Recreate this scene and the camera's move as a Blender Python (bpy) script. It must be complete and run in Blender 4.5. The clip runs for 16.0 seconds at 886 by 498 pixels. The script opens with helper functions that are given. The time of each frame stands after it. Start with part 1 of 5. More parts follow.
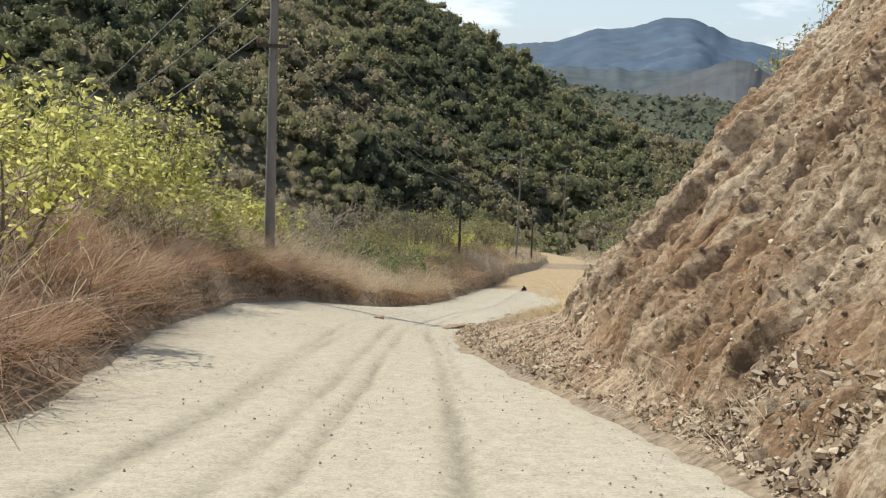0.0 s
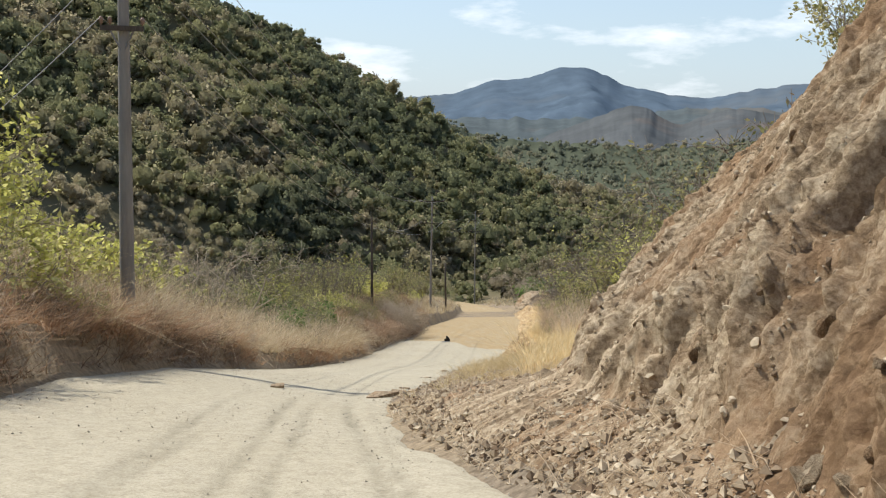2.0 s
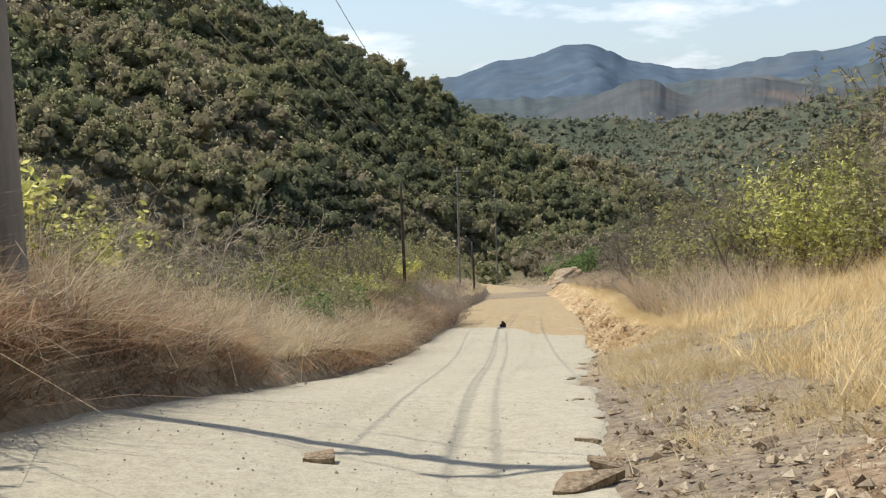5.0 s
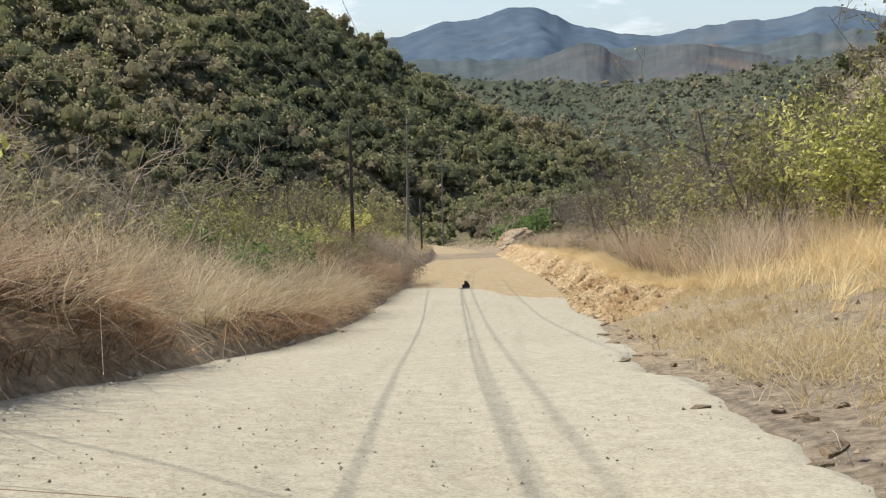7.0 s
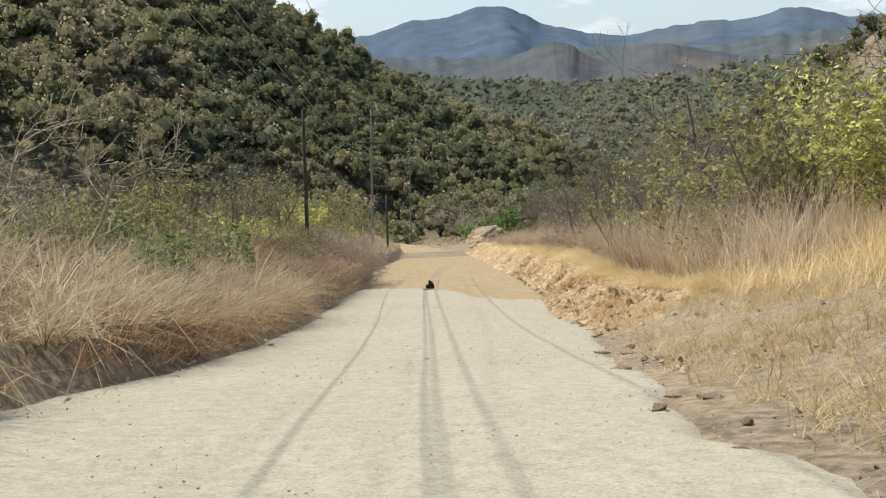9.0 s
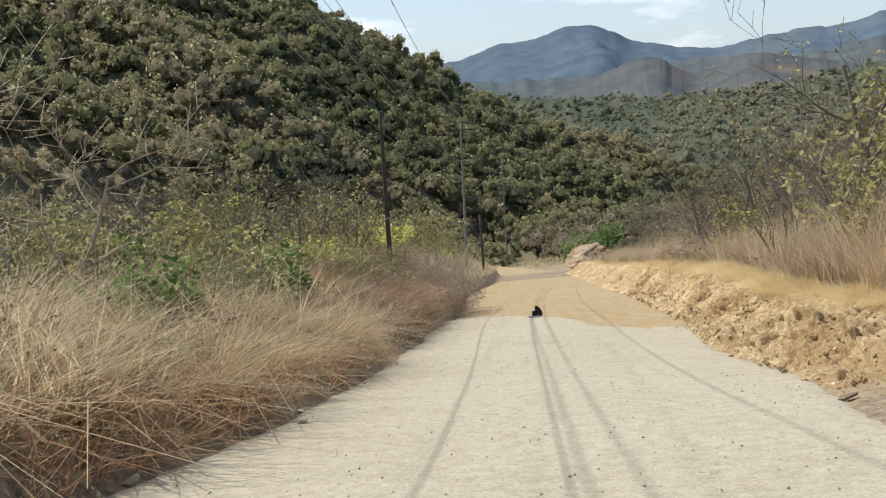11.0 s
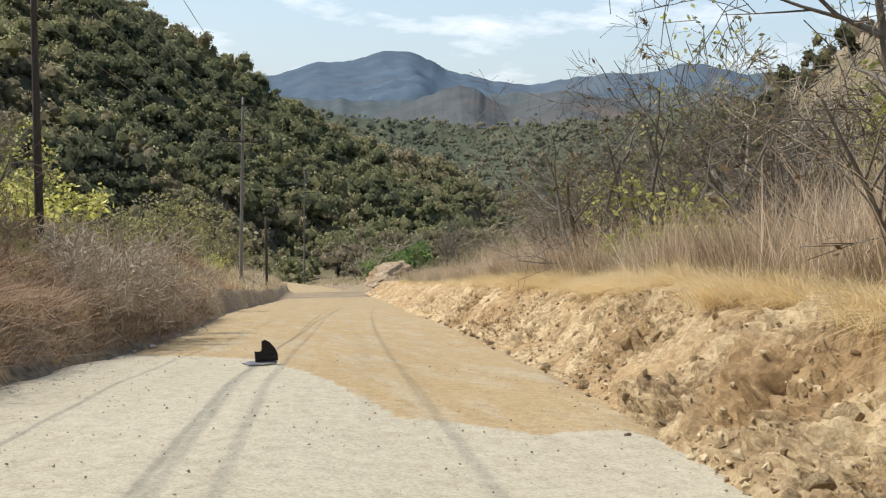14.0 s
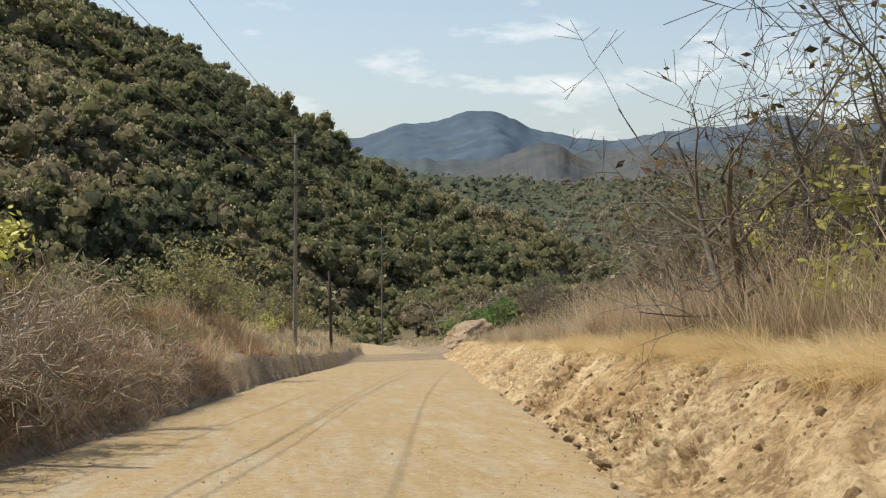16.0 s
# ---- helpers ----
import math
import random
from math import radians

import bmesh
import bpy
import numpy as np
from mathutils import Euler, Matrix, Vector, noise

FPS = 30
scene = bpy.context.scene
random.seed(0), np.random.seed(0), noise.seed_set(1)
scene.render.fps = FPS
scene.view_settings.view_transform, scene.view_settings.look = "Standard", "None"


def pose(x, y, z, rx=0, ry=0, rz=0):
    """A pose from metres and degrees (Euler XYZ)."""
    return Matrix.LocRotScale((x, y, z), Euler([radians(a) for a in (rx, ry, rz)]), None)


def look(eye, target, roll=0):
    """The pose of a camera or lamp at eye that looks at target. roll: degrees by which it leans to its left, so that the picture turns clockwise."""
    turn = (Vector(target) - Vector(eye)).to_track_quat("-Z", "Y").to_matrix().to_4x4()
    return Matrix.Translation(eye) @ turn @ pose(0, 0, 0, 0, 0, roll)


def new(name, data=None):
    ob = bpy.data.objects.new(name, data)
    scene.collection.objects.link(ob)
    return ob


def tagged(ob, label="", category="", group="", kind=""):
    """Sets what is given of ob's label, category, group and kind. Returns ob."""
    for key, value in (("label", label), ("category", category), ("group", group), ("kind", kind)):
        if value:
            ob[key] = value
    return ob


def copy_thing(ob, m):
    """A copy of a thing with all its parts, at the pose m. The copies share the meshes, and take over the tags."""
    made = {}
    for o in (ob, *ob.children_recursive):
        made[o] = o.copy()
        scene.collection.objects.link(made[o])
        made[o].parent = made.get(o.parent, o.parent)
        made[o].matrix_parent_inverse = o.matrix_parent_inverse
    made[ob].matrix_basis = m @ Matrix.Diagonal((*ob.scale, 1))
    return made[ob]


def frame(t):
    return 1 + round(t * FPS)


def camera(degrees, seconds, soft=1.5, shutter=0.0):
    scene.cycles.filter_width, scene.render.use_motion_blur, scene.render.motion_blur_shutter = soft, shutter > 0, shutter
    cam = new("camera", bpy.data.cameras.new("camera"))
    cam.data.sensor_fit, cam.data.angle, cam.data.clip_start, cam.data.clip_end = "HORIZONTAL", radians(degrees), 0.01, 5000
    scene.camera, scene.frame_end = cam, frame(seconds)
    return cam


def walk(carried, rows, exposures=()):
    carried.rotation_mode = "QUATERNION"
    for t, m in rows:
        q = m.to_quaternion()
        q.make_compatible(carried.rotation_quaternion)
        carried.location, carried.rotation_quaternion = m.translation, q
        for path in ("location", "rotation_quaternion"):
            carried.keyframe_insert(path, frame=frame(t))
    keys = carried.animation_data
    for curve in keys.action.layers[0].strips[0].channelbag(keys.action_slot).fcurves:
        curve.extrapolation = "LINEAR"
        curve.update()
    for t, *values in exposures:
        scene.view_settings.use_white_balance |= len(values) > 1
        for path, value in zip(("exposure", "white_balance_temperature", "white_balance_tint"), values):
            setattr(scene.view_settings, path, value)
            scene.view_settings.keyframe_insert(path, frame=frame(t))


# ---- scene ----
cam = camera(45.0, 16.0, 1.2)
PATH = [
    (0, (0.517, 3.689, 0.427), (0.506, 5.661, 0.094), 2.0),
    (0.5, (0.305, 5.757, -0.032), (0.355, 7.728, -0.372), 1.7),
    (1, (0.247, 8.034, -0.519), (0.342, 10.006, -0.839), 1.3),
    (1.5, (0.33, 10.645, -1.018), (0.455, 12.622, -1.294), 0.4),
    (2, (0.202, 12.644, -1.457), (0.363, 14.624, -1.689), 0.3),
    (2.5, (-0.008, 14.39, -1.765), (0.181, 16.368, -1.991), -0.0),
    (3, (-0.161, 16.226, -2.158), (0.019, 18.204, -2.393), -0.7),
    (3.5, (-0.277, 18.03, -2.55), (-0.127, 20.008, -2.809), -1.8),
    (5.8, (-1.446, 30.92, -4.857), (-1.302, 32.897, -5.119), -2.4),
    (6, (-1.488, 31.642, -5.016), (-1.325, 33.616, -5.291), -2.2),
    (6.5, (-1.438, 33.23, -5.463), (-1.228, 35.196, -5.769), -1.3),
    (7, (-1.282, 34.55, -5.791), (-1.035, 36.506, -6.124), -1.0),
    (7.5, (-0.999, 36.204, -6.159), (-0.719, 38.151, -6.52), -0.6),
    (8, (-0.794, 37.486, -6.464), (-0.488, 39.426, -6.841), -0.3),
    (10.5, (0.618, 46.102, -7.931), (0.841, 48.072, -8.192), -3.4),
    (11, (0.684, 48.883, -8.538), (0.813, 50.858, -8.823), -3.6),
    (11.5, (0.806, 52.054, -9.182), (0.874, 54.028, -9.493), -3.1),
    (12, (1.098, 55.569, -9.917), (1.186, 57.541, -10.236), -2.3),
    (12.5, (1.618, 58.986, -10.618), (1.815, 60.953, -10.923), -1.1),
    (13, (2.54, 62.405, -11.315), (2.85, 64.361, -11.591), 0.1),
    (13.5, (3.804, 66.288, -12.053), (4.22, 68.228, -12.302), 1.0),
    (14, (5.176, 70.02, -12.696), (5.662, 71.944, -12.948), 1.2),
    (14.5, (6.45, 73.554, -13.278), (6.962, 75.467, -13.558), 0.5),
    (15, (7.467, 76.528, -13.777), (7.942, 78.452, -14.045), -0.4),
    (15.5, (8.114, 79.443, -14.13), (8.51, 81.394, -14.322), -0.4),
    (16, (8.498, 82.171, -14.538), (8.828, 84.139, -14.682), -0.1),
]
EXPOSURE = [(0, 0.28, 6500, 10), (14.5, 0.28, 6500, 10), (15.3, 0.26, 6650, 10), (16, 0.10, 6950, 10)]
walk(cam, [(t, look(eye, target, roll)) for t, eye, target, roll in PATH], EXPOSURE)

# ---- light ----
SUN = Vector((-0.64, 0.50, 1.15)).normalized()
world = bpy.data.worlds.new("sky")
scene.world = world
world.use_nodes = True
wn, wl = world.node_tree.nodes, world.node_tree.links
sky = wn.new("ShaderNodeTexSky")
sky.sky_type, sky.sun_disc = 'NISHITA', False
sky.sun_elevation, sky.sun_rotation = math.asin(SUN.z), math.atan2(SUN.x, SUN.y)
sky.altitude, sky.air_density, sky.dust_density, sky.ozone_density = 300, 1.0, 0.9, 1.0
wco = wn.new("ShaderNodeTexCoord")
wmap = wn.new("ShaderNodeMapping")
wmap.inputs["Scale"].default_value = (5.0, 5.0, 17.0)
wmap.inputs["Location"].default_value = (0.3, 0.9, 0.2)
wl.new(wco.outputs["Generated"], wmap.inputs[0])
wno = wn.new("ShaderNodeTexNoise")
wno.inputs["Scale"].default_value, wno.inputs["Detail"].default_value, wno.inputs["Roughness"].default_value = 1.6, 9, 0.58
wl.new(wmap.outputs[0], wno.inputs["Vector"])
wra = wn.new("ShaderNodeValToRGB")
wra.color_ramp.elements[0].position, wra.color_ramp.elements[1].position = 0.54, 0.72
wl.new(wno.outputs[0], wra.inputs[0])
wmix = wn.new("ShaderNodeMixRGB")
wmul = wn.new("ShaderNodeMath")
wmul.operation = 'MULTIPLY'
wmul.inputs[1].default_value = 0.75
wl.new(wra.outputs[0], wmul.inputs[0])
wl.new(wmul.outputs[0], wmix.inputs[0])
wsep = wn.new("ShaderNodeSeparateXYZ")
wl.new(wco.outputs["Generated"], wsep.inputs[0])
whz = wn.new("ShaderNodeMapRange")
whz.interpolation_type = 'SMOOTHSTEP'
for k, v in (("From Min", 0.0), ("From Max", 0.34), ("To Min", 0.70), ("To Max", 0.0)):
    whz.inputs[k].default_value = v
wl.new(wsep.outputs[2], whz.inputs["Value"])
whaze = wn.new("ShaderNodeMixRGB")
whaze.inputs[2].default_value = (3.45, 4.3, 5.2, 1)
wl.new(whz.outputs[0], whaze.inputs[0])
wl.new(sky.outputs[0], whaze.inputs[1])
wl.new(whaze.outputs[0], wmix.inputs[1])
wmix.inputs[2].default_value = (7.6, 7.9, 8.3, 1)
wl.new(wmix.outputs[0], wn["Background"].inputs["Color"])
wn["Background"].inputs["Strength"].default_value = 0.132
sun_data = bpy.data.lights.new("sun", 'SUN')
sun_data.energy, sun_data.angle, sun_data.color = 4.1, radians(0.53), (1.0, 0.95, 0.86)
sun_ob = new("sun", sun_data)
sun_ob.matrix_basis = look((0, 0, 60), Vector((0, 0, 60)) - SUN)


# ---- helpers for shapes ----
def hash2(ix, iy, seed):
    n = (ix.astype(np.int64) * 374761393 + iy.astype(np.int64) * 668265263 + seed * 974634777) & 0x7FFFFFFF
    n = ((n ^ (n >> 13)) * 1274126177) & 0x7FFFFFFF
    n = (n ^ (n >> 16)) & 0xFFFFFF
    return n / float(0xFFFFFF)


def vnoise(x, y, seed=0):
    """Smooth value noise from -1 to 1."""
    x, y = np.asarray(x, float), np.asarray(y, float)
    ix, iy = np.floor(x), np.floor(y)
    fx, fy = x - ix, y - iy
    fx, fy = fx * fx * fx * (fx * (fx * 6 - 15) + 10), fy * fy * fy * (fy * (fy * 6 - 15) + 10)
    a, b = hash2(ix, iy, seed), hash2(ix + 1, iy, seed)
    c, d = hash2(ix, iy + 1, seed), hash2(ix + 1, iy + 1, seed)
    return 2 * ((a + (b - a) * fx) * (1 - fy) + (c + (d - c) * fx) * fy) - 1


def fbm(x, y, octaves=4, seed=0, gain=0.5):
    x, y = np.asarray(x, float), np.asarray(y, float)
    total, amp, norm = 0.0, 1.0, 0.0
    for o in range(octaves):
        total = total + amp * vnoise(x * 2 ** o + 17.3 * o, y * 2 ** o - 9.1 * o, seed + o)
        norm += amp
        amp *= gain
    return total / norm


def ridged(x, y, octaves=4, seed=0):
    total, amp, norm = 0.0, 1.0, 0.0
    for o in range(octaves):
        total = total + amp * (1 - 2 * np.abs(vnoise(x * 2 ** o + 5.7 * o, y * 2 ** o + 3.3 * o, seed + o)))
        norm += amp
        amp *= 0.5
    return total / norm


def smooth(a, b, x):
    t = np.clip((np.asarray(x, float) - a) / (b - a), 0, 1)
    return t * t * (3 - 2 * t)


def mesh_of(name, verts, faces, material, shade=True, attributes=None):
    """A mesh from arrays; faces all have the same number of corners."""
    verts, faces = np.asarray(verts, np.float32), np.asarray(faces, np.int32)
    me = bpy.data.meshes.new(name)
    n, k = faces.shape
    me.vertices.add(len(verts))
    me.vertices.foreach_set("co", verts.ravel())
    me.loops.add(n * k)
    me.loops.foreach_set("vertex_index", faces.ravel())
    me.polygons.add(n)
    me.polygons.foreach_set("loop_start", np.arange(0, n * k, k, dtype=np.int32))
    me.polygons.foreach_set("loop_total", np.full(n, k, np.int32))
    me.polygons.foreach_set("use_smooth", np.full(n, shade))
    for key, values in (attributes or {}).items():
        me.attributes.new(key, 'FLOAT', 'POINT').data.foreach_set("value", np.asarray(values, np.float32))
    me.update(calc_edges=True)
    me.validate()
    me.materials.append(material)
    return me


def part(name, me, parent=None, label="", m=None):
    ob = new(name, me)
    if m is not None:
        ob.matrix_basis = m
    if parent is not None:
        ob.parent = parent
    if label:
        ob["label"] = label
    return ob


def grid_faces(nu, nv):
    i = np.arange(nu * nv).reshape(nu, nv)
    return np.stack([i[:-1, :-1], i[1:, :-1], i[1:, 1:], i[:-1, 1:]], -1).reshape(-1, 4)


# ---- materials ----
def material(name, rough=0.9, spec=0.2):
    m = bpy.data.materials.new(name)
    m.use_nodes = True
    b = m.node_tree.nodes["Principled BSDF"]
    b.inputs["Roughness"].default_value = rough
    b.inputs["Specular IOR Level"].default_value = spec
    return m, m.node_tree.nodes, m.node_tree.links, b


def n_noise(m, scale, detail=6, rough=0.6, vec=None, stretch=None):
    n, l = m.node_tree.nodes, m.node_tree.links
    t = n.new("ShaderNodeTexNoise")
    t.inputs["Scale"].default_value, t.inputs["Detail"].default_value, t.inputs["Roughness"].default_value = scale, detail, rough
    if vec is None:
        vec = n.new("ShaderNodeTexCoord").outputs["Object"]
    if stretch:
        mp = n.new("ShaderNodeMapping")
        mp.inputs["Scale"].default_value = stretch
        l.new(vec, mp.inputs[0])
        vec = mp.outputs[0]
    l.new(vec, t.inputs["Vector"])
    return t.outputs["Fac"]


def n_ramp(m, fac, *stops):
    n, l = m.node_tree.nodes, m.node_tree.links
    r = n.new("ShaderNodeValToRGB")
    e = r.color_ramp.elements
    while len(e) < len(stops):
        e.new(0.5)
    for el, (p, c) in zip(e, stops):
        el.position = p
        el.color = (*c, 1) if not isinstance(c, (int, float)) else (c, c, c, 1)
    l.new(fac, r.inputs[0])
    return r.outputs[0]


def n_mix(m, fac, a, b, mode='MIX'):
    n, l = m.node_tree.nodes, m.node_tree.links
    x = n.new("ShaderNodeMixRGB")
    x.blend_type = mode
    for s, v in zip(x.inputs, (fac, a, b)):
        if hasattr(v, "links"):
            l.new(v, s)
        elif isinstance(v, (int, float)):
            s.default_value = v if s.type == 'VALUE' else (v, v, v, 1)
        else:
            s.default_value = (*v, 1)
    return x.outputs[0]


def n_bump(m, b, height, strength=0.5, distance=0.05):
    n, l = m.node_tree.nodes, m.node_tree.links
    u = n.new("ShaderNodeBump")
    u.inputs["Strength"].default_value, u.inputs["Distance"].default_value = strength, distance
    l.new(height, u.inputs["Height"])
    l.new(u.outputs[0], b.inputs["Normal"])


def n_attr(m, name):
    a = m.node_tree.nodes.new("ShaderNodeAttribute")
    a.attribute_name = name
    return a.outputs["Fac"]


def leafy(name, stops, rough=0.6, glow=0.35, spec=0.12, tuft=False):
    """Leaf or grass stuff: the colour varies from piece to piece, and light comes through."""
    m, n, l, b = material(name, rough, spec)
    g = n.new("ShaderNodeNewGeometry")
    fac = g.outputs["Random Per Island"]
    if tuft:
        fac = n_mix(m, 0.42, n_attr(m, "tone"), fac)
    col = n_ramp(m, fac, *stops)
    oi = n.new("ShaderNodeObjectInfo")
    hs = n.new("ShaderNodeHueSaturation")
    mr = n.new("ShaderNodeMapRange")
    mr.inputs["To Min"].default_value, mr.inputs["To Max"].default_value = 0.8, 1.2
    l.new(oi.outputs["Random"], mr.inputs["Value"])
    l.new(mr.outputs[0], hs.inputs["Value"])
    l.new(col, hs.inputs["Color"])
    col = hs.outputs[0]
    l.new(col, b.inputs["Base Color"])
    if glow:
        t = n.new("ShaderNodeBsdfTranslucent")
        l.new(col, t.inputs["Color"])
        x = n.new("ShaderNodeMixShader")
        x.inputs[0].default_value = glow
        l.new(b.outputs[0], x.inputs[1])
        l.new(t.outputs[0], x.inputs[2])
        l.new(x.outputs[0], n["Material Output"].inputs["Surface"])
    return m


def ground_material():
    m, n, l, b = material("dry_soil", 0.95, 0.1)
    big = n_noise(m, 0.22, 5)
    fine = n_noise(m, 6.0, 8, 0.7)
    near = n_ramp(m, fine, (0.34, (0.12, 0.094, 0.066)), (0.52, (0.255, 0.205, 0.145)), (0.70, (0.39, 0.325, 0.235)))
    straw = n_ramp(m, fine, (0.34, (0.19, 0.145, 0.09)), (0.66, (0.42, 0.33, 0.21)))
    near = n_mix(m, n_ramp(m, big, (0.42, 0.0), (0.58, 1.0)), near, straw)
    wide = n_noise(m, 0.02, 6, 0.65)
    far = n_ramp(m, wide, (0.3, (0.07, 0.072, 0.04)), (0.5, (0.13, 0.115, 0.065)), (0.7, (0.22, 0.175, 0.105)))
    col = n_mix(m, n_attr(m, "far"), near, far)
    l.new(col, b.inputs["Base Color"])
    n_bump(m, b, fine, 0.8, 0.06)
    return m


def road_material():
    m, n, l, b = material("caliche_road", 0.95, 0.1)
    fine = n_noise(m, 30.0, 8, 0.78)
    patch = n_noise(m, 6.0, 7, 0.8, stretch=(1, 0.7, 1))
    mid = n_noise(m, 0.45, 6, 0.6, stretch=(1, 0.45, 1))
    grain = n_mix(m, 0.38, fine, patch)
    pale = n_ramp(m, grain, (0.40, (0.30, 0.265, 0.195)), (0.5, (0.425, 0.383, 0.286)), (0.60, (0.52, 0.473, 0.362)))
    tan = n_ramp(m, grain, (0.40, (0.25, 0.178, 0.088)), (0.5, (0.38, 0.282, 0.152)), (0.60, (0.47, 0.37, 0.222)))
    streak = n_noise(m, 1.5, 6, 0.65, stretch=(1.4, 0.10, 1))
    tan = n_mix(m, n_ramp(m, streak, (0.46, 0.0), (0.66, 0.75)), tan, n_mix(m, 0.25, pale, tan))
    col = n_mix(m, n_ramp(m, n_attr(m, "tan"), (0.35, 0.0), (0.65, 1.0)), pale, tan)
    col = n_mix(m, n_ramp(m, mid, (0.40, 0.0), (0.75, 0.35)), col, n_mix(m, 1.0, col, (0.82, 0.79, 0.72), 'MULTIPLY'))
    # Track colour, which also paints wire shadows on the first stretch.
    rut_shade = n_mix(m, 1.0, n_attr(m, "rut_shade"), n_ramp(m, n_noise(m, 3.5, 8, 0.75, stretch=(1, 0.4, 1)), (0.30, 0.55), (0.55, 1.0)), 'MULTIPLY')
    col = n_mix(m, rut_shade, col, n_mix(m, 1.0, col, (0.60, 0.60, 0.58), 'MULTIPLY'))
    tc = n.new("ShaderNodeTexCoord")
    for size, near, shade in ((17.0, 3.1, 0.70), (38.0, 1.3, 0.60)):
        vo = n.new("ShaderNodeTexVoronoi")
        vo.inputs["Scale"].default_value = size
        l.new(tc.outputs["Object"], vo.inputs["Vector"])
        grit = n_ramp(m, vo.outputs["Distance"], (0.14, 1.0), (0.26, 0.0))
        sparse = n_ramp(m, n_noise(m, near, 4), (0.48, 0.0), (0.60, 0.85))
        col = n_mix(m, n_mix(m, 1.0, grit, sparse, 'MULTIPLY'), col, n_mix(m, 1.0, col, (shade, shade * 0.96, shade * 0.9), 'MULTIPLY'))
    l.new(col, b.inputs["Base Color"])
    n_bump(m, b, fine, 0.35, 0.012)
    return m


def rock_material(name, dark, mid, light, rust, grain=14.0, bands=(0.5, 2.6, 0.5)):
    """Broken rock or earth: gritty, with thin beds and wide rusty stains."""
    m, n, l, b = material(name, 0.95, 0.1)
    beds = n_noise(m, 1.0, 8, 0.68, stretch=bands)
    big = n_noise(m, 0.35, 5, 0.65)
    fine = n_noise(m, grain, 8, 0.75)
    vo = n.new("ShaderNodeTexVoronoi")
    vo.inputs["Scale"].default_value = grain * 0.8
    l.new(n.new("ShaderNodeTexCoord").outputs["Object"], vo.inputs["Vector"])
    sp = n.new("ShaderNodeSeparateColor")
    l.new(vo.outputs["Color"], sp.inputs[0])
    both = n_mix(m, 0.08, n_mix(m, 0.48, fine, beds), sp.outputs[0])
    col = n_ramp(m, both, (0.41, dark), (0.495, mid), (0.585, light))
    stain = n_mix(m, 0.45, rust, n_mix(m, 1.0, col, (0.78, 0.66, 0.54), 'MULTIPLY'))
    col = n_mix(m, n_ramp(m, big, (0.46, 0.0), (0.60, 0.85)), col, stain)
    l.new(col, b.inputs["Base Color"])
    n_bump(m, b, n_mix(m, 0.4, fine, n_noise(m, grain * 0.45, 8, 0.72, stretch=(1, 1.6, 1))), 0.9, 0.08)
    return m


def shard_material(name, *stops):
    """Loose stones, each of a tone of its own."""
    m, n, l, b = material(name, 0.95, 0.1)
    g = n.new("ShaderNodeNewGeometry").outputs["Random Per Island"]
    col = n_mix(m, 1.0, n_ramp(m, g, *stops), n_ramp(m, n_noise(m, 22.0, 5), (0.3, 0.75), (0.7, 1.15)), 'MULTIPLY')
    l.new(col, b.inputs["Base Color"])
    return m


def plain(name, col, rough=0.8, vary=0.25, scale=6.0, metal=0.0, stretch=None):
    m, n, l, b = material(name, rough, 0.3)
    b.inputs["Metallic"].default_value = metal
    f = n_noise(m, scale, 6, 0.65, stretch=stretch)
    lo, hi = [c * (1 - vary) for c in col], [min(1, c * (1 + vary)) for c in col]
    l.new(n_ramp(m, f, (0.3, lo), (0.7, hi)), b.inputs["Base Color"])
    n_bump(m, b, f, 0.4, 0.02)
    return m


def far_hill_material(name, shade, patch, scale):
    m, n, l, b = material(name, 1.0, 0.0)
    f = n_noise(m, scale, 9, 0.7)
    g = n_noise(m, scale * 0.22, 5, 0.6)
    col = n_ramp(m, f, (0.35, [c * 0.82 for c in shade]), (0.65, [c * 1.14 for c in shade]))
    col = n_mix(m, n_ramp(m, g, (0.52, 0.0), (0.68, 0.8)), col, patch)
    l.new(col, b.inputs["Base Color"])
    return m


SOIL, ROAD = ground_material(), road_material()
CUT = rock_material("cut_rock", (0.155, 0.11, 0.066), (0.345, 0.262, 0.168), (0.58, 0.475, 0.33), (0.28, 0.172, 0.098))
BANK = rock_material("bank_earth", (0.235, 0.16, 0.086), (0.46, 0.342, 0.195), (0.65, 0.515, 0.315), (0.40, 0.275, 0.145), 12.0, (0.8, 0.8, 1.6))
CLOD = rock_material("clod", (0.20, 0.145, 0.09), (0.38, 0.295, 0.195), (0.52, 0.43, 0.30), (0.34, 0.225, 0.13), 16.0, (1, 1, 1))
SHARD = shard_material("slope_shards", (0.0, (0.16, 0.11, 0.07)), (0.5, (0.38, 0.30, 0.20)), (1.0, (0.60, 0.51, 0.37)))
SHARDTAN = shard_material("bank_shards", (0.0, (0.24, 0.165, 0.09)), (0.5, (0.47, 0.36, 0.21)), (1.0, (0.64, 0.53, 0.34)))
PEBBLE = shard_material("road_pebbles", (0.0, (0.18, 0.16, 0.125)), (0.55, (0.33, 0.295, 0.23)), (1.0, (0.50, 0.46, 0.37)))
DARKROCK = plain("dark_stone", (0.030, 0.027, 0.024), 0.9, 0.4, 14)
GRIT = plain("pale_grit", (0.47, 0.43, 0.34), 0.95, 0.3, 20)
CONCRETE = plain("pole_concrete", (0.25, 0.235, 0.21), 0.9, 0.2, 5, stretch=(1, 1, 0.15))
POLEWOOD = plain("pole_wood", (0.085, 0.070, 0.055), 0.9, 0.35, 8, stretch=(3, 3, 0.2))
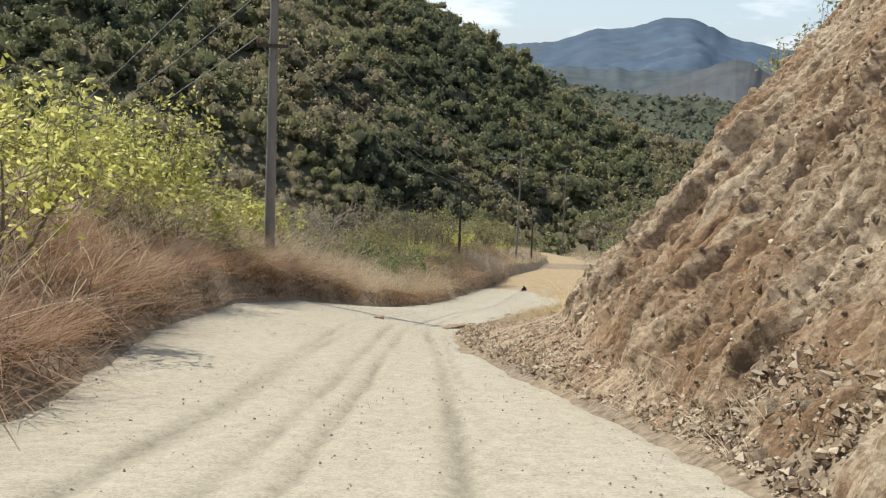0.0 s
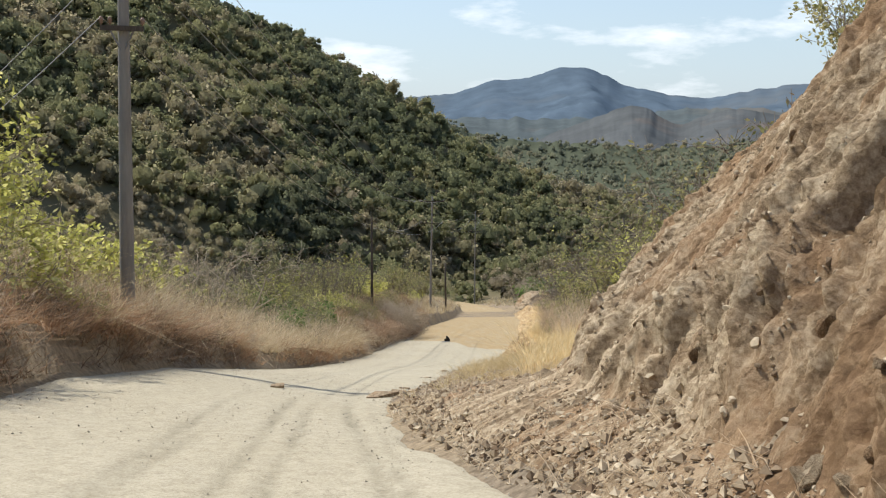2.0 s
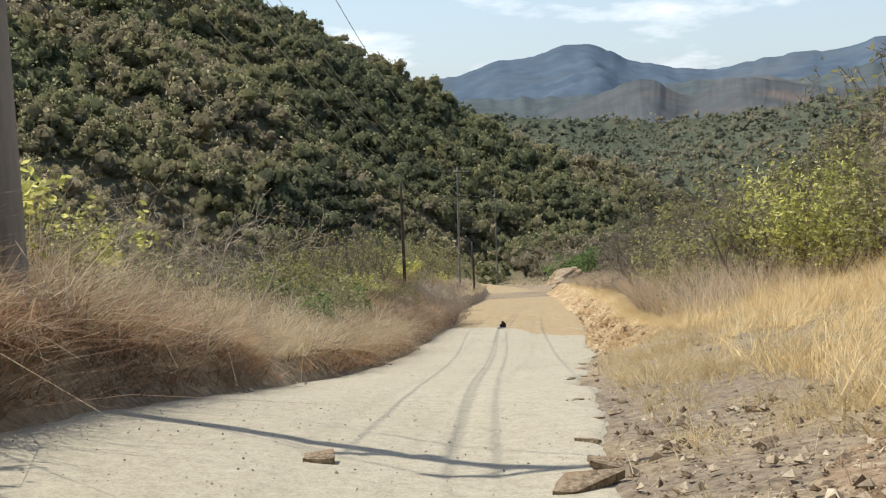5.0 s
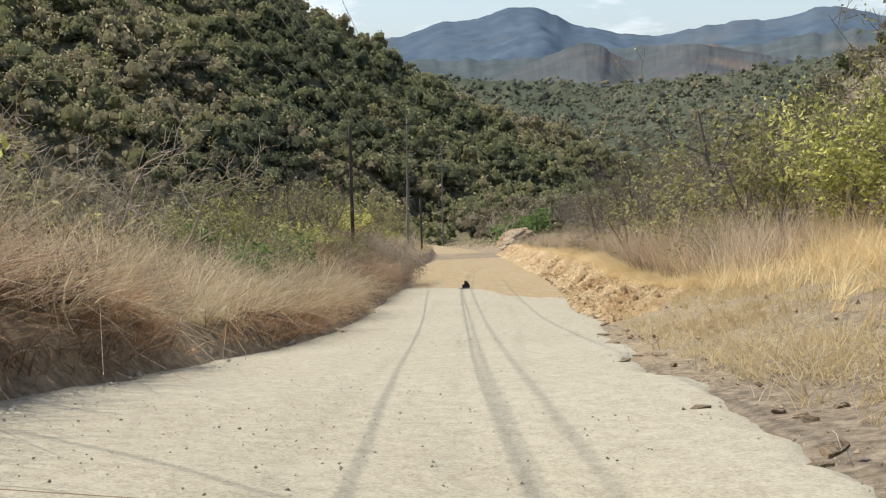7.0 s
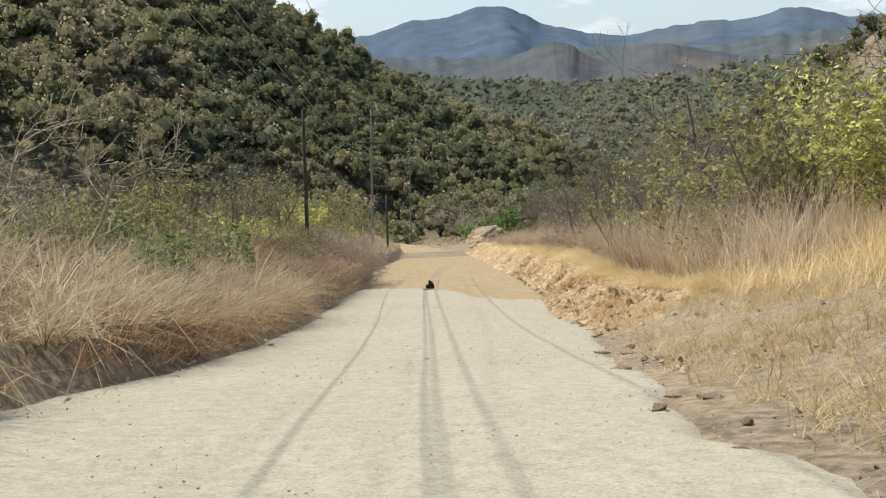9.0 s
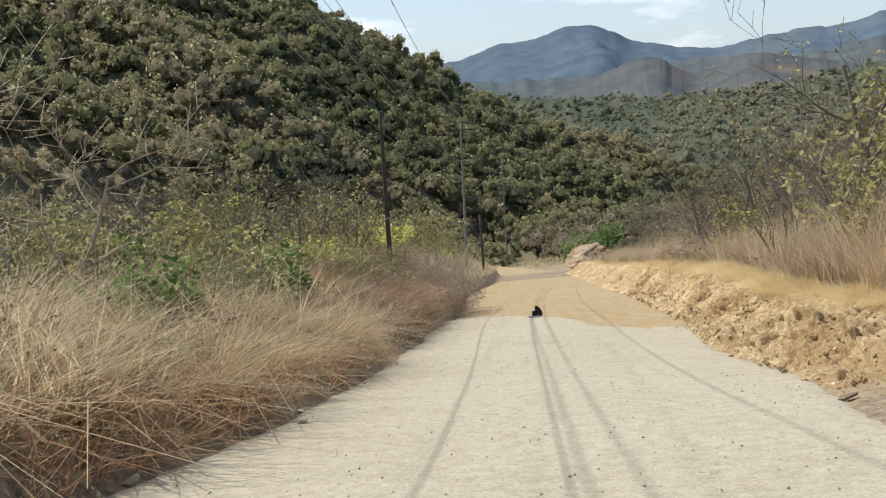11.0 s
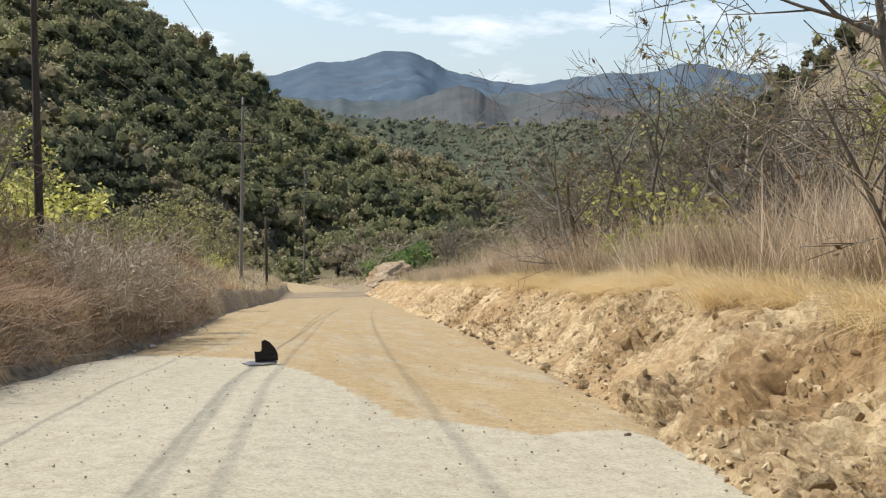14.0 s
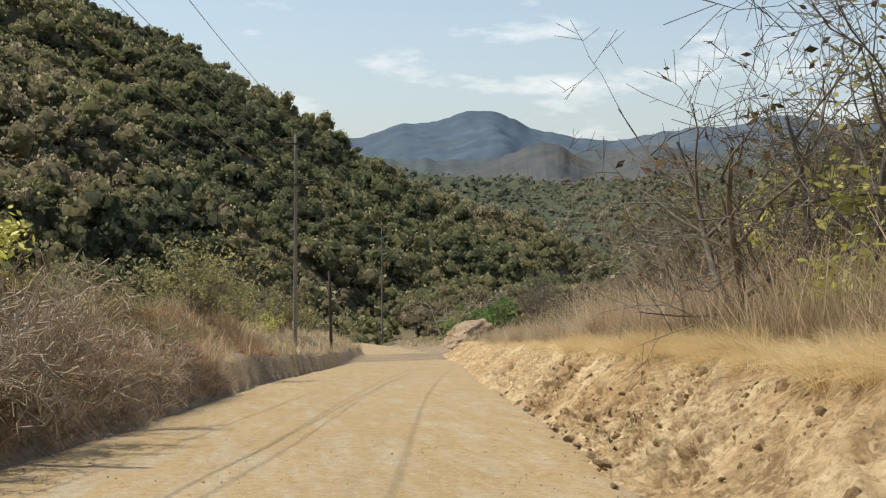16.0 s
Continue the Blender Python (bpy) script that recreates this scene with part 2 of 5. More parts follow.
STEEL = plain("galvanised_steel", (0.22, 0.22, 0.22), 0.6, 0.15, 9, 0.6)
WIRE = plain("wire", (0.30, 0.30, 0.30), 0.5, 0.1, 3)
CERAMIC = plain("insulator", (0.25, 0.16, 0.11), 0.35, 0.1, 4)
BARK = plain("grey_bark", (0.22, 0.185, 0.14), 0.95, 0.4, 9, stretch=(1, 1, 0.3))
DARKBARK = plain("dark_bark", (0.185, 0.162, 0.128), 0.95, 0.4, 9, stretch=(1, 1, 0.3))
PALEBARK = plain("pale_bark", (0.46, 0.385, 0.285), 0.9, 0.3, 9, stretch=(1, 1, 0.3))
YELLOWLEAF = leafy("yellow_green_leaves", ((0.0, (0.34, 0.345, 0.085)), (0.5, (0.54, 0.53, 0.155)), (1.0, (0.70, 0.66, 0.28))), 0.55, 0.65)
OLIVELEAF = leafy("olive_leaves", ((0.0, (0.20, 0.205, 0.08)), (0.5, (0.335, 0.325, 0.135)), (1.0, (0.48, 0.43, 0.22))), 0.6, 0.5)
GREENLEAF = leafy("green_leaves", ((0.0, (0.09, 0.155, 0.045)), (0.6, (0.17, 0.26, 0.08)), (1.0, (0.29, 0.35, 0.12))), 0.5, 0.45)
DRYLEAF = leafy("dry_leaves", ((0.0, (0.10, 0.065, 0.035)), (0.5, (0.21, 0.14, 0.075)), (1.0, (0.33, 0.25, 0.14))), 0.8, 0.25)
STRAW = leafy("straw", ((0.0, (0.30, 0.225, 0.13)), (0.3, (0.53, 0.42, 0.255)), (0.6, (0.68, 0.565, 0.37)), (0.85, (0.80, 0.71, 0.51))), 0.65, 0.6, tuft=True)
RUST = leafy("rusty_grass", ((0.0, (0.25, 0.135, 0.075)), (0.4, (0.52, 0.31, 0.175)), (0.8, (0.70, 0.50, 0.32))), 0.7, 0.6, tuft=True)
TAWNY = leafy("tawny_grass", ((0.0, (0.22, 0.155, 0.09)), (0.4, (0.40, 0.30, 0.185)), (0.85, (0.58, 0.46, 0.30))), 0.7, 0.35, tuft=True)
GREYSTEM = leafy("grey_stems", ((0.0, (0.32, 0.23, 0.145)), (0.5, (0.55, 0.43, 0.29)), (0.9, (0.76, 0.65, 0.49))), 0.8, 0.45, tuft=True)
GOLD = leafy("golden_grass", ((0.0, (0.46, 0.33, 0.15)), (0.4, (0.68, 0.53, 0.28)), (0.85, (0.84, 0.72, 0.46))), 0.65, 0.55, tuft=True)
GREENGRASS = leafy("green_grass", ((0.0, (0.11, 0.14, 0.04)), (0.5, (0.22, 0.25, 0.08)), (1.0, (0.38, 0.37, 0.16))), 0.65, 0.4, tuft=True)
BRUSH = leafy("dead_brush", ((0.0, (0.12, 0.08, 0.052)), (0.4, (0.28, 0.19, 0.12)), (0.75, (0.37, 0.255, 0.16)), (1.0, (0.46, 0.36, 0.25))), 0.85, 0.15, tuft=True)
THATCH = leafy("brown_thatch", ((0.0, (0.17, 0.11, 0.06)), (0.4, (0.33, 0.228, 0.13)), (0.85, (0.48, 0.355, 0.215))), 0.75, 0.4, tuft=True)

# ---- the lie of the land ----
ROAD_Y = [-40, -10, 0, 10.6, 18, 26.4, 36, 46, 55.6, 62.4, 70, 76.5, 82.2, 88.5, 103.5, 178.6, 260, 330, 420]
ROAD_Z = [5, 1.6, -0.25, -2.47, -4.0, -5.6, -7.5, -9.38, -11.37, -12.75, -14.15, -15.2, -16.0, -17.1, -19.8, -32.2, -45, -53, -58]
LEFT_Y = [-40, 0, 14, 18, 26, 34, 40, 46, 50, 55.3, 61, 68.4, 80.3, 94, 105, 137, 158, 190, 222, 250, 282, 300]
LEFT_X = [-4, -3.6, -3.7, -4.5, -5.5, -5.7, -5.0, -4.3, -3.7, -3.0, -1.3, -0.1, 1.8, 3.8, 5.1, 8.2, 11.3, 16.5, 21, 24, 25.5, 20]
RIGHT_Y = [-40, 0, 14, 18.7, 23.3, 28, 34.4, 42.3, 51.5, 65, 75, 82.7, 87, 102, 134, 152, 185, 212, 240, 265, 282, 300]
RIGHT_X = [3, 3, 2.9, 2.0, 1.4, 0.8, 0.8, 2.5, 4.0, 7.4, 9.0, 10.6, 11.6, 14.2, 19, 22, 27, 30.5, 34, 35, 32, 28]


def soft_interp(y, ys, xs, width):
    y = np.asarray(y, float)
    return sum(np.interp(y + k * width, ys, xs) for k in (-1, -0.5, 0, 0.5, 1)) / 5


def road_z(y):
    return soft_interp(y, ROAD_Y, ROAD_Z, 4)


def left_x(y):
    return soft_interp(y, LEFT_Y, LEFT_X, 2.5)


def right_x(y):
    return soft_interp(y, RIGHT_Y, RIGHT_X, 2.5)


FOOT_Y = [-40, 5, 12, 16, 20, 24, 28, 31.5, 35, 38, 40, 60]
FOOT_X = [3.4, 3.4, 3.2, 3.1, 2.8, 3.0, 3.5, 4.4, 6.2, 9.5, 14, 60]


def foot_x(y):
    return soft_interp(y, FOOT_Y, FOOT_X, 1.2)


def cross(x, y):
    """The road's banking and its ruts' wide swell."""
    left = np.interp(y, [14, 26, 34, 41, 48, 56], [0, 0.07, 0.11, 0.11, 0.05, 0])
    right = np.interp(y, [60, 72, 90, 105], [0, 0.05, 0.05, 0])
    return left * np.clip(-x, 0, 9) - right * np.clip(x - (left_x(y) + right_x(y)) / 2, 0, 6)


def height(x, y):
    x, y = np.asarray(x, float), np.asarray(y, float)
    xl, xr = left_x(y), right_x(y)
    z = road_z(y) + cross(np.clip(x, xl, xr), y)
    bump = fbm(x * 0.5, y * 0.5, 4, 3)
    # left bank
    d = np.clip(xl - x, 0, None)
    mound = np.interp(y, [-20, 5, 20, 34, 48, 60, 75, 90, 112, 150, 220, 290, 330], [0.5, 0.6, 1.2, 2.6, 2.3, 1.5, 1.5, 2.2, 3.0, 3.1, 2.2, 1.0, 0])
    z = z + mound * (0.42 * smooth(0.0, 0.5, d) + 0.58 * smooth(0.4, 4.0, d)) * (1 + 0.25 * bump) + 0.10 * bump * smooth(0, 1.0, d)
    z = z - np.interp(y, [-20, 40, 120, 300], [0.05, 0.06, 0.10, 0.03]) * np.clip(d - 7, 0, 60)
    # cut slope and banks on the right
    d = np.clip(x - xr, 0, None)
    f = np.clip(x - foot_x(y), 0, None)
    top = np.interp(y, [-40, 20, 28, 33, 37], [10, 10, 9, 6.5, 0.4])
    cliff = np.minimum(1.22 * f, top) + 0.12 * np.clip(f - top / 1.22, 0, 30)
    cliff = cliff * (1 - smooth(36, 41, y))
    apron = np.interp(y, [10, 16, 22, 30, 36, 42, 52], [0.1, 0.45, 0.8, 0.9, 0.55, 0.3, 0]) * np.clip(d / np.clip(foot_x(y) - xr, 0.4, 4.5), 0, 1)
    bank = np.interp(y, [38, 50, 62, 72, 84, 100, 140, 190, 260, 300], [0, 0.6, 0.85, 1.0, 1.28, 1.45, 1.5, 1.6, 1.2, 0.3])
    run = np.interp(y, [40, 60, 75, 100, 140], [4.0, 3.2, 2.2, 2.3, 3.0])
    bank = bank * smooth(0.0, 1.0, d / run) + np.interp(y, [70, 88], [0.19, 0.11]) * np.clip(d - run, 0, 22) * smooth(34, 48, y)
    z = z + cliff + apron + bank + 0.10 * bump * smooth(0, 1.2, d)
    rise = np.clip(x - xr - 24, 0, None) * smooth(20, 60, y) * (1 - smooth(190, 420, y))
    z = z + np.minimum(0.40 * rise + 0.40 * np.clip(rise - 16, 0, None), 52 + 8 * fbm(x / 60, y / 60, 3, 5))
    # the valley and the wooded hill ahead
    far = smooth(140, 420, y)
    spur = hill(x, y)
    z = z + far * 5 * fbm(x / 70, y / 70, 4, 9)
    z = z - (26 - 18 * fbm(x / 170, y / 170, 4, 15)) * smooth(330, 700, y)
    z = np.maximum(z, spur + 3 * fbm(x / 30, y / 30, 3, 19))
    return z


def hill(x, y):
    """The wooded spur that comes down from the left."""
    az = np.degrees(np.arctan2(x - 5, y - 60))
    d = np.hypot(x - 5, y - 60)
    crest = np.interp(az, [-60, -35, -22, -10.4, -7, -3.5, 0.3, 3.6, 5.4, 9, 14, 20], [13.0, 12.0, 10.6, 8.0, 7.0, 5.6, 3.2, 1.5, 0.2, -1.6, -3.2, -6])
    top = -13 + np.tan(np.radians(crest)) * 520
    base = np.interp(az, [-60, -25, -10, 0, 8, 20], [60, 90, 150, 210, 300, 420])
    up = smooth(0, 1, (d - base) / (520 - base))
    gully = 0.6 * ridged((x + 0.5 * y) / 90, (y - 0.5 * x) / 150, 4, 21) + 0.5 * fbm(x / 45, y / 45, 3, 23)
    k = np.clip((d - base) / (520 - base), 0, 1)
    z = -72 + (top + 72) * (0.35 * up + 0.65 * k ** 0.8) + 16 * gully * np.sin(k * math.pi)
    return np.where(d > 520, top - 0.45 * (d - 520), z)


def bare(x, y):
    """1 on the scraped tan crest of the right-hand slope, 0 elsewhere."""
    az, d = np.degrees(np.arctan2(x, y - 35)), np.hypot(x, y - 35)
    return smooth(26.6, 27.6, az + 0.9 * fbm(x / 14, y / 14, 3, 37)) * smooth(120, 140, d) * (1 - smooth(300, 340, d)) * smooth(-0.25, 0.15, fbm(x / 28, y / 28, 3, 38))


def ground():
    xs = np.concatenate([-np.geomspace(4500, 60, 34), np.linspace(-58, -15, 44), np.arange(-14.5, 26, 0.42), np.linspace(27, 62, 40), np.geomspace(64, 4500, 36)])
    ys = np.concatenate([np.linspace(-600, -45, 12), np.arange(-40, 0, 2.0), np.arange(0, 118, 0.46), np.linspace(119, 300, 150), np.linspace(302, 760, 110), np.geomspace(770, 4600, 24)])
    X, Y = np.meshgrid(xs, ys, indexing="ij")
    Z = height(X, Y)
    inside = smooth(0.0, 0.7, X - left_x(Y)) * smooth(0.0, 0.7, right_x(Y) - X)
    Z = Z - 0.22 * inside
    # the soil lies behind the broken faces
    run = np.interp(Y, [40, 60, 75, 100, 140], [4.0, 3.2, 2.2, 2.3, 3.0])
    w = (X - right_x(Y)) / run
    Z = Z - 0.55 * smooth(-0.12, 0.08, w) * (1 - smooth(0.8, 1.0, w)) * smooth(62, 68, Y) * (1 - smooth(195, 205, Y))
    Z = Z - 0.8 * smooth(0.2, 0.9, X - foot_x(Y)) * (1 - smooth(35, 38, Y))
    fine = (np.abs(X - 5) < 22) & (Y > 0) & (Y < 120)
    Z = Z + np.where(fine, 0.05 * fbm(X * 2.2, Y * 2.2, 3, 31) * (1 - inside), 0)
    farness = np.clip(smooth(110, 240, Y) * smooth(3, 10, np.maximum(left_x(Y) - X, X - right_x(Y))) + smooth(18, 50, np.maximum(left_x(Y) - X, X - right_x(Y))), 0, 1)
    farness = np.maximum(farness, smooth(285, 300, Y)) * (1 - 0.9 * bare(X, Y))
    V = np.stack([X, Y, Z], -1).reshape(-1, 3)
    me = mesh_of("ground", V, grid_faces(len(xs), len(ys)), SOIL, True, {"far": farness.ravel()})
    tagged(part("ground", me), "dry brown hillside soil with straw-coloured litter", "ground", kind="structure")


def road():
    ys = np.concatenate([np.arange(-30, 0, 0.8), np.arange(0, 110, 0.22), np.arange(110, 300, 0.9)])
    us = np.linspace(-0.06, 1.06, 66)
    Y, U = np.meshgrid(ys, us, indexing="ij")
    xl = left_x(Y) + 0.34 * fbm(Y * 0.5, Y * 0 + 3.3, 6, 41, 0.65)
    xr = right_x(Y) + 0.45 * fbm(Y * 0.5, Y * 0 + 8.3, 6, 43, 0.68)
    X = xl + (xr - xl) * U
    Z = road_z(Y) + cross(X, Y) + 0.035 * fbm(X * 0.22 + Y * 0.17, Y * 0.16 - X * 0.21, 2, 51) + 0.010 * fbm(X * 1.7, Y * 1.3, 3, 52)
    # wheel tracks; below y = 38 darkened further to stand in for wire shadows
    rut_shade = np.zeros_like(X)
    tracks = (([0, 15, 28, 34, 42, 45.4, 52, 59, 67, 74, 81.5, 95, 120], [-1.9, -2.0, -2.2, -2.4, -1.6, -0.8, 0.1, 1.0, 2.3, 3.2, 4.6, 6.3, 8.6], 0.15, 0.8),
              ([0, 15, 28, 35, 42, 45.3, 58, 68, 77, 84, 95, 120], [-1.0, -1.1, -1.1, -1.2, -0.3, 0.3, 2.0, 3.7, 4.8, 5.9, 7.4, 10.4], 0.14, 0.9),
              ([0, 15, 22, 30, 35.5, 41, 46, 58.6, 70, 80, 95, 120], [-0.5, -0.6, -0.6, -0.7, -0.8, 0.1, 0.8, 2.5, 4.2, 5.9, 8.0, 11.2], 0.10, 0.75),
              ([0, 15, 22, 30, 36, 42, 46, 55, 63, 74, 82, 95, 120], [0.9, 0.6, 0.4, 0.1, -0.1, 0.7, 1.3, 2.9, 4.4, 6.2, 7.4, 9.6, 13.2], 0.15, 0.85),
              ([0, 15, 22, 36, 46, 60, 75, 95, 120], [1.4, 1.0, 0.75, 0.25, 1.7, 4.4, 6.9, 10.2, 14.0], 0.09, 0.45),
              ([40, 50, 60, 75, 90, 120], [-1.9, -1.0, 0.1, 2.2, 4.6, 7.4], 0.22, 0.4))
    for k, (ty, tx, w, a) in enumerate(tracks):
        w = w * 0.62
        c = soft_interp(Y, ty, tx, 5) + 0.16 * fbm(Y * 0.06, Y * 0 + k, 3, 61)
        worn = 0.35 + 0.65 * np.clip(0.55 + 1.3 * fbm(Y * 0.25, Y * 0 + 5 * k, 3, 67), 0, 1)
        s = a * np.exp(-((X - c) / w) ** 2) * worn
        rut_shade = np.maximum(rut_shade, np.minimum(1, (0.30 + 1.2 * (1 - smooth(24, 38, Y))) * s))
    Z = Z - 0.045 * rut_shade
    edge = np.minimum(U + 0.06, 1.06 - U) / 0.12
    Z = Z - 0.30 * (1 - smooth(0, 1, edge)) ** 2
    start = np.interp(X, [4.0, 5.4, 6.85, 7.5, 8.8, 9.9, 11], [94.5, 92.5, 89.6, 80.6, 79.9, 79.6, 81.5])
    line = Y - start + 0.8 * fbm(X * 2.0, Y * 1.2, 4, 71)
    tan = smooth(-0.3, 0.3, line)
    V = np.stack([X, Y, Z], -1).reshape(-1, 3)
    me = mesh_of("road", V, grid_faces(len(ys), len(us)), ROAD, True, {"rut_shade": rut_shade.ravel(), "tan": tan.ravel()})
    tagged(part("road", me), "pale dusty unpaved road turning tan, with faint wheel tracks and painted wire shadows", "road", kind="structure")


def blocks(x, y, seed):
    """Broken blocks: each cell a tilted plane at a height of its own, from about -1 to 1."""
    ix, iy = np.floor(x), np.floor(y)
    best, out = np.full(x.shape, 9.0), np.zeros(x.shape)
    for i in (-1, 0, 1):
        for j in (-1, 0, 1):
            cx, cy = ix + i, iy + j
            dx, dy = x - cx - hash2(cx, cy, seed), y - cy - hash2(cx, cy, seed + 1)
            d = np.abs(dx) * (0.6 + hash2(cx, cy, seed + 5)) + np.abs(dy) * 0.9 + 0.35 * np.hypot(dx, dy)
            near = d < best
            plane = 1.1 * (hash2(cx, cy, seed + 2) - 0.5) + 1.3 * dx * (hash2(cx, cy, seed + 3) - 0.3) + 1.3 * dy * (hash2(cx, cy, seed + 4) - 0.75)
            out = np.where(near, plane, out)
            best = np.where(near, d, best)
    return out


def ledge(s):
    """A bed that steps out sharply and then falls back."""
    f = s - np.floor(s)
    return smooth(0, 0.10, f) * (1 - f)


def stone_shape(seed, flat=0.7, fine=2):
    """An angular stone of radius 1."""
    bm = bmesh.new()
    bmesh.ops.create_icosphere(bm, subdivisions=fine, radius=1.0)
    r = random.Random(seed)
    off = Vector((r.uniform(0, 99), r.uniform(0, 99), r.uniform(0, 99)))
    cuts = [(Vector((r.gauss(0, 1), r.gauss(0, 1), r.gauss(0, 1))).normalized(), r.uniform(0.40, 0.78)) for k in range(8)]
    for v in bm.verts:
        for nrm, c in cuts:
            over = v.co.dot(nrm) - c
            if over > 0:
                v.co -= nrm * over
        v.co *= 1 + 0.14 * noise.noise(v.co * 2.2 + off)
        v.co.z *= flat
    return bm


def stone_mesh(name, seed, mat, flat=0.7):
    bm = stone_shape(seed, flat)
    me = bpy.data.meshes.new(name)
    bm.to_mesh(me)
    bm.free()
    me.materials.append(mat)
    return me


def turns(r, n):
    """Random rotations."""
    q = r.normal(0, 1, (n, 4))
    w, x, y, z = (q / np.linalg.norm(q, axis=1)[:, None]).T
    return np.stack([1 - 2 * (y * y + z * z), 2 * (x * y - z * w), 2 * (x * z + y * w), 2 * (x * y + z * w), 1 - 2 * (x * x + z * z), 2 * (y * z - x * w), 2 * (x * z - y * w), 2 * (y * z + x * w), 1 - 2 * (x * x + y * y)], -1).reshape(n, 3, 3)


def chips(name, label, P, lo, hi, out, seed, mat):
    """Angular stones set into a broken face, in one mesh."""
    r = np.random.default_rng(seed)
    verts, faces, base = [], [], 0
    for k in range(5):
        bm = stone_shape(seed * 10 + k, 0.8, 1)
        T = np.array([v.co[:] for v in bm.verts])
        F = np.array([[v.index for v in f.verts] for f in bm.faces])
        bm.free()
        p = P[k::5]
        S = (lo + (hi - lo) * r.uniform(0, 1, len(p)) ** 3)[:, None, None]
        V = np.einsum("nij,vj->nvi", turns(r, len(p)), T) * S * r.uniform(0.7, 1.3, (len(p), 1, 3)) + p[:, None] + np.array(out) * S * r.uniform(-0.5, 0.35, (len(p), 1, 1))
        verts.append(V.reshape(-1, 3))
        faces.append((base + (np.arange(len(p)) * len(T))[:, None, None] + F[None]).reshape(-1, 3))
        base += len(p) * len(T)
    tagged(part(name, mesh_of(name, np.concatenate(verts), np.concatenate(faces), mat, False)), label, "stones", kind="stuff")


def set_stones(parent, P, lo, hi, out, seed, mat):
    """Single larger stones sticking out of a face, each a part of it."""
    r = random.Random(seed)
    kinds = [stone_mesh("stone", seed * 10 + k, mat) for k in range(6)]
    for p in P:
        ob = part("stone", r.choice(kinds), parent)
        size = lo + (hi - lo) * r.random() ** 2.5
        ob.matrix_basis = pose(*(Vector(p) + Vector(out) * (size * r.uniform(-0.55, 0.15))), r.uniform(0, 360), r.uniform(0, 360), r.uniform(0, 360))
        ob.scale = (size * r.uniform(0.8, 1.4), size, size * r.uniform(0.7, 1.2))


def spread(V, count, seed, weight=None):
    r = np.random.default_rng(seed)
    if weight is not None:
        V = V[r.uniform(0, 1, len(V)) < weight]
    return V[r.integers(0, len(V), count)]


def cliff():
    """The rocky cut slope beside the first stretch."""
    ys = np.concatenate([np.arange(-4, 8, 0.12), np.arange(8, 38, 0.036), np.arange(38, 41, 0.1)])
    vs = np.concatenate([np.linspace(-3, -0.05, 60), np.arange(0, 7, 0.038), np.arange(7, 11.5, 0.1)])
    Y, W = np.meshgrid(ys, vs, indexing="ij")
    X = foot_x(Y) + np.where(W > 0, W / 1.22, W / 3 * np.clip(foot_x(Y) - right_x(Y) + 0.1, 0.3, 5))
    Z = height(X, Y)
    slope = smooth(-0.5, 0.6, W)
    fade = smooth(-3.0, -2.0, W) * (1 - smooth(36, 40.5, Y))
    warp = 0.45 * fbm(Y * 0.4, Z * 0.4, 4, 79, 0.55)
    a, b = Y * 0.96 - Z * 0.28 + warp, Z * 0.96 + Y * 0.28 - warp
    beds = 0.50 * ledge(a * 0.36 + 0.30 * fbm(a * 0.3, b * 0.25, 3, 81)) + 0.30 * ledge(a * 0.95 + 0.45 * fbm(a * 0.8, b * 0.45, 3, 82)) + 0.16 * ledge(a * 2.3 + 0.7 * fbm(a * 1.5, b * 0.9, 3, 86))
    rocky = 0.30 + 0.80 * smooth(-0.25, 0.35, fbm(a * 0.3, b * 0.25, 3, 87))
    grit = 0.22 * fbm(a * 2.4, b * 0.9, 3, 84, 0.8) + 0.24 * fbm(a * 6.5, b * 3.2, 3, 85, 0.9)
    seam = (1 - smooth(0, 0.045, np.abs(fbm(a * 0.55 + 4, b * 0.10, 3, 88)))) * smooth(-0.1, 0.25, fbm(a * 0.4, b * 0.4, 2, 89))
    crag = 0.55 * fbm(a * 0.24, b * 0.20, 4, 83) + 0.72 * beds * rocky + (0.45 + 0.55 * rocky) * grit - 0.20 * seam
    push = (-0.02 + 0.74 * crag) * (0.14 + 0.86 * slope)
    X = X - 0.77 * push * fade + 0.1 * (1 - fade)
    Z = Z + 0.63 * push * fade + 0.02 - 0.45 * (1 - fade)
    V = np.stack([X, Y, Z], -1).reshape(-1, 3)
    me = mesh_of("cut_slope", V, grid_faces(len(ys), len(vs)), CUT, True)
    on = V[((W > -2.4) & (W < 9) & (Y > 6) & (Y < 36.5)).ravel()]
    some = np.clip(0.15 + 1.1 * fbm(on[:, 1] * 0.8 - on[:, 2] * 0.3, on[:, 2] * 0.35, 3, 91), 0.02, 1)
    chips("slope_stones", "angular stones caught on the cut slope", spread(on, 14000, 71, some), 0.012, 0.06, (-0.77, 0, 0.63), 71, SHARD)
    face = V[((W > -0.3) & (W < 6) & (Y > 9) & (Y < 35)).ravel()]
    slope_ob = part("cut_slope", me)
    set_stones(slope_ob, spread(face, 260, 75).tolist(), 0.04, 0.13, (-0.77, 0, 0.63), 75, CUT)
    tagged(slope_ob, "steep cut slope of brown crumbling rock beside the road", "cliff", kind="structure")


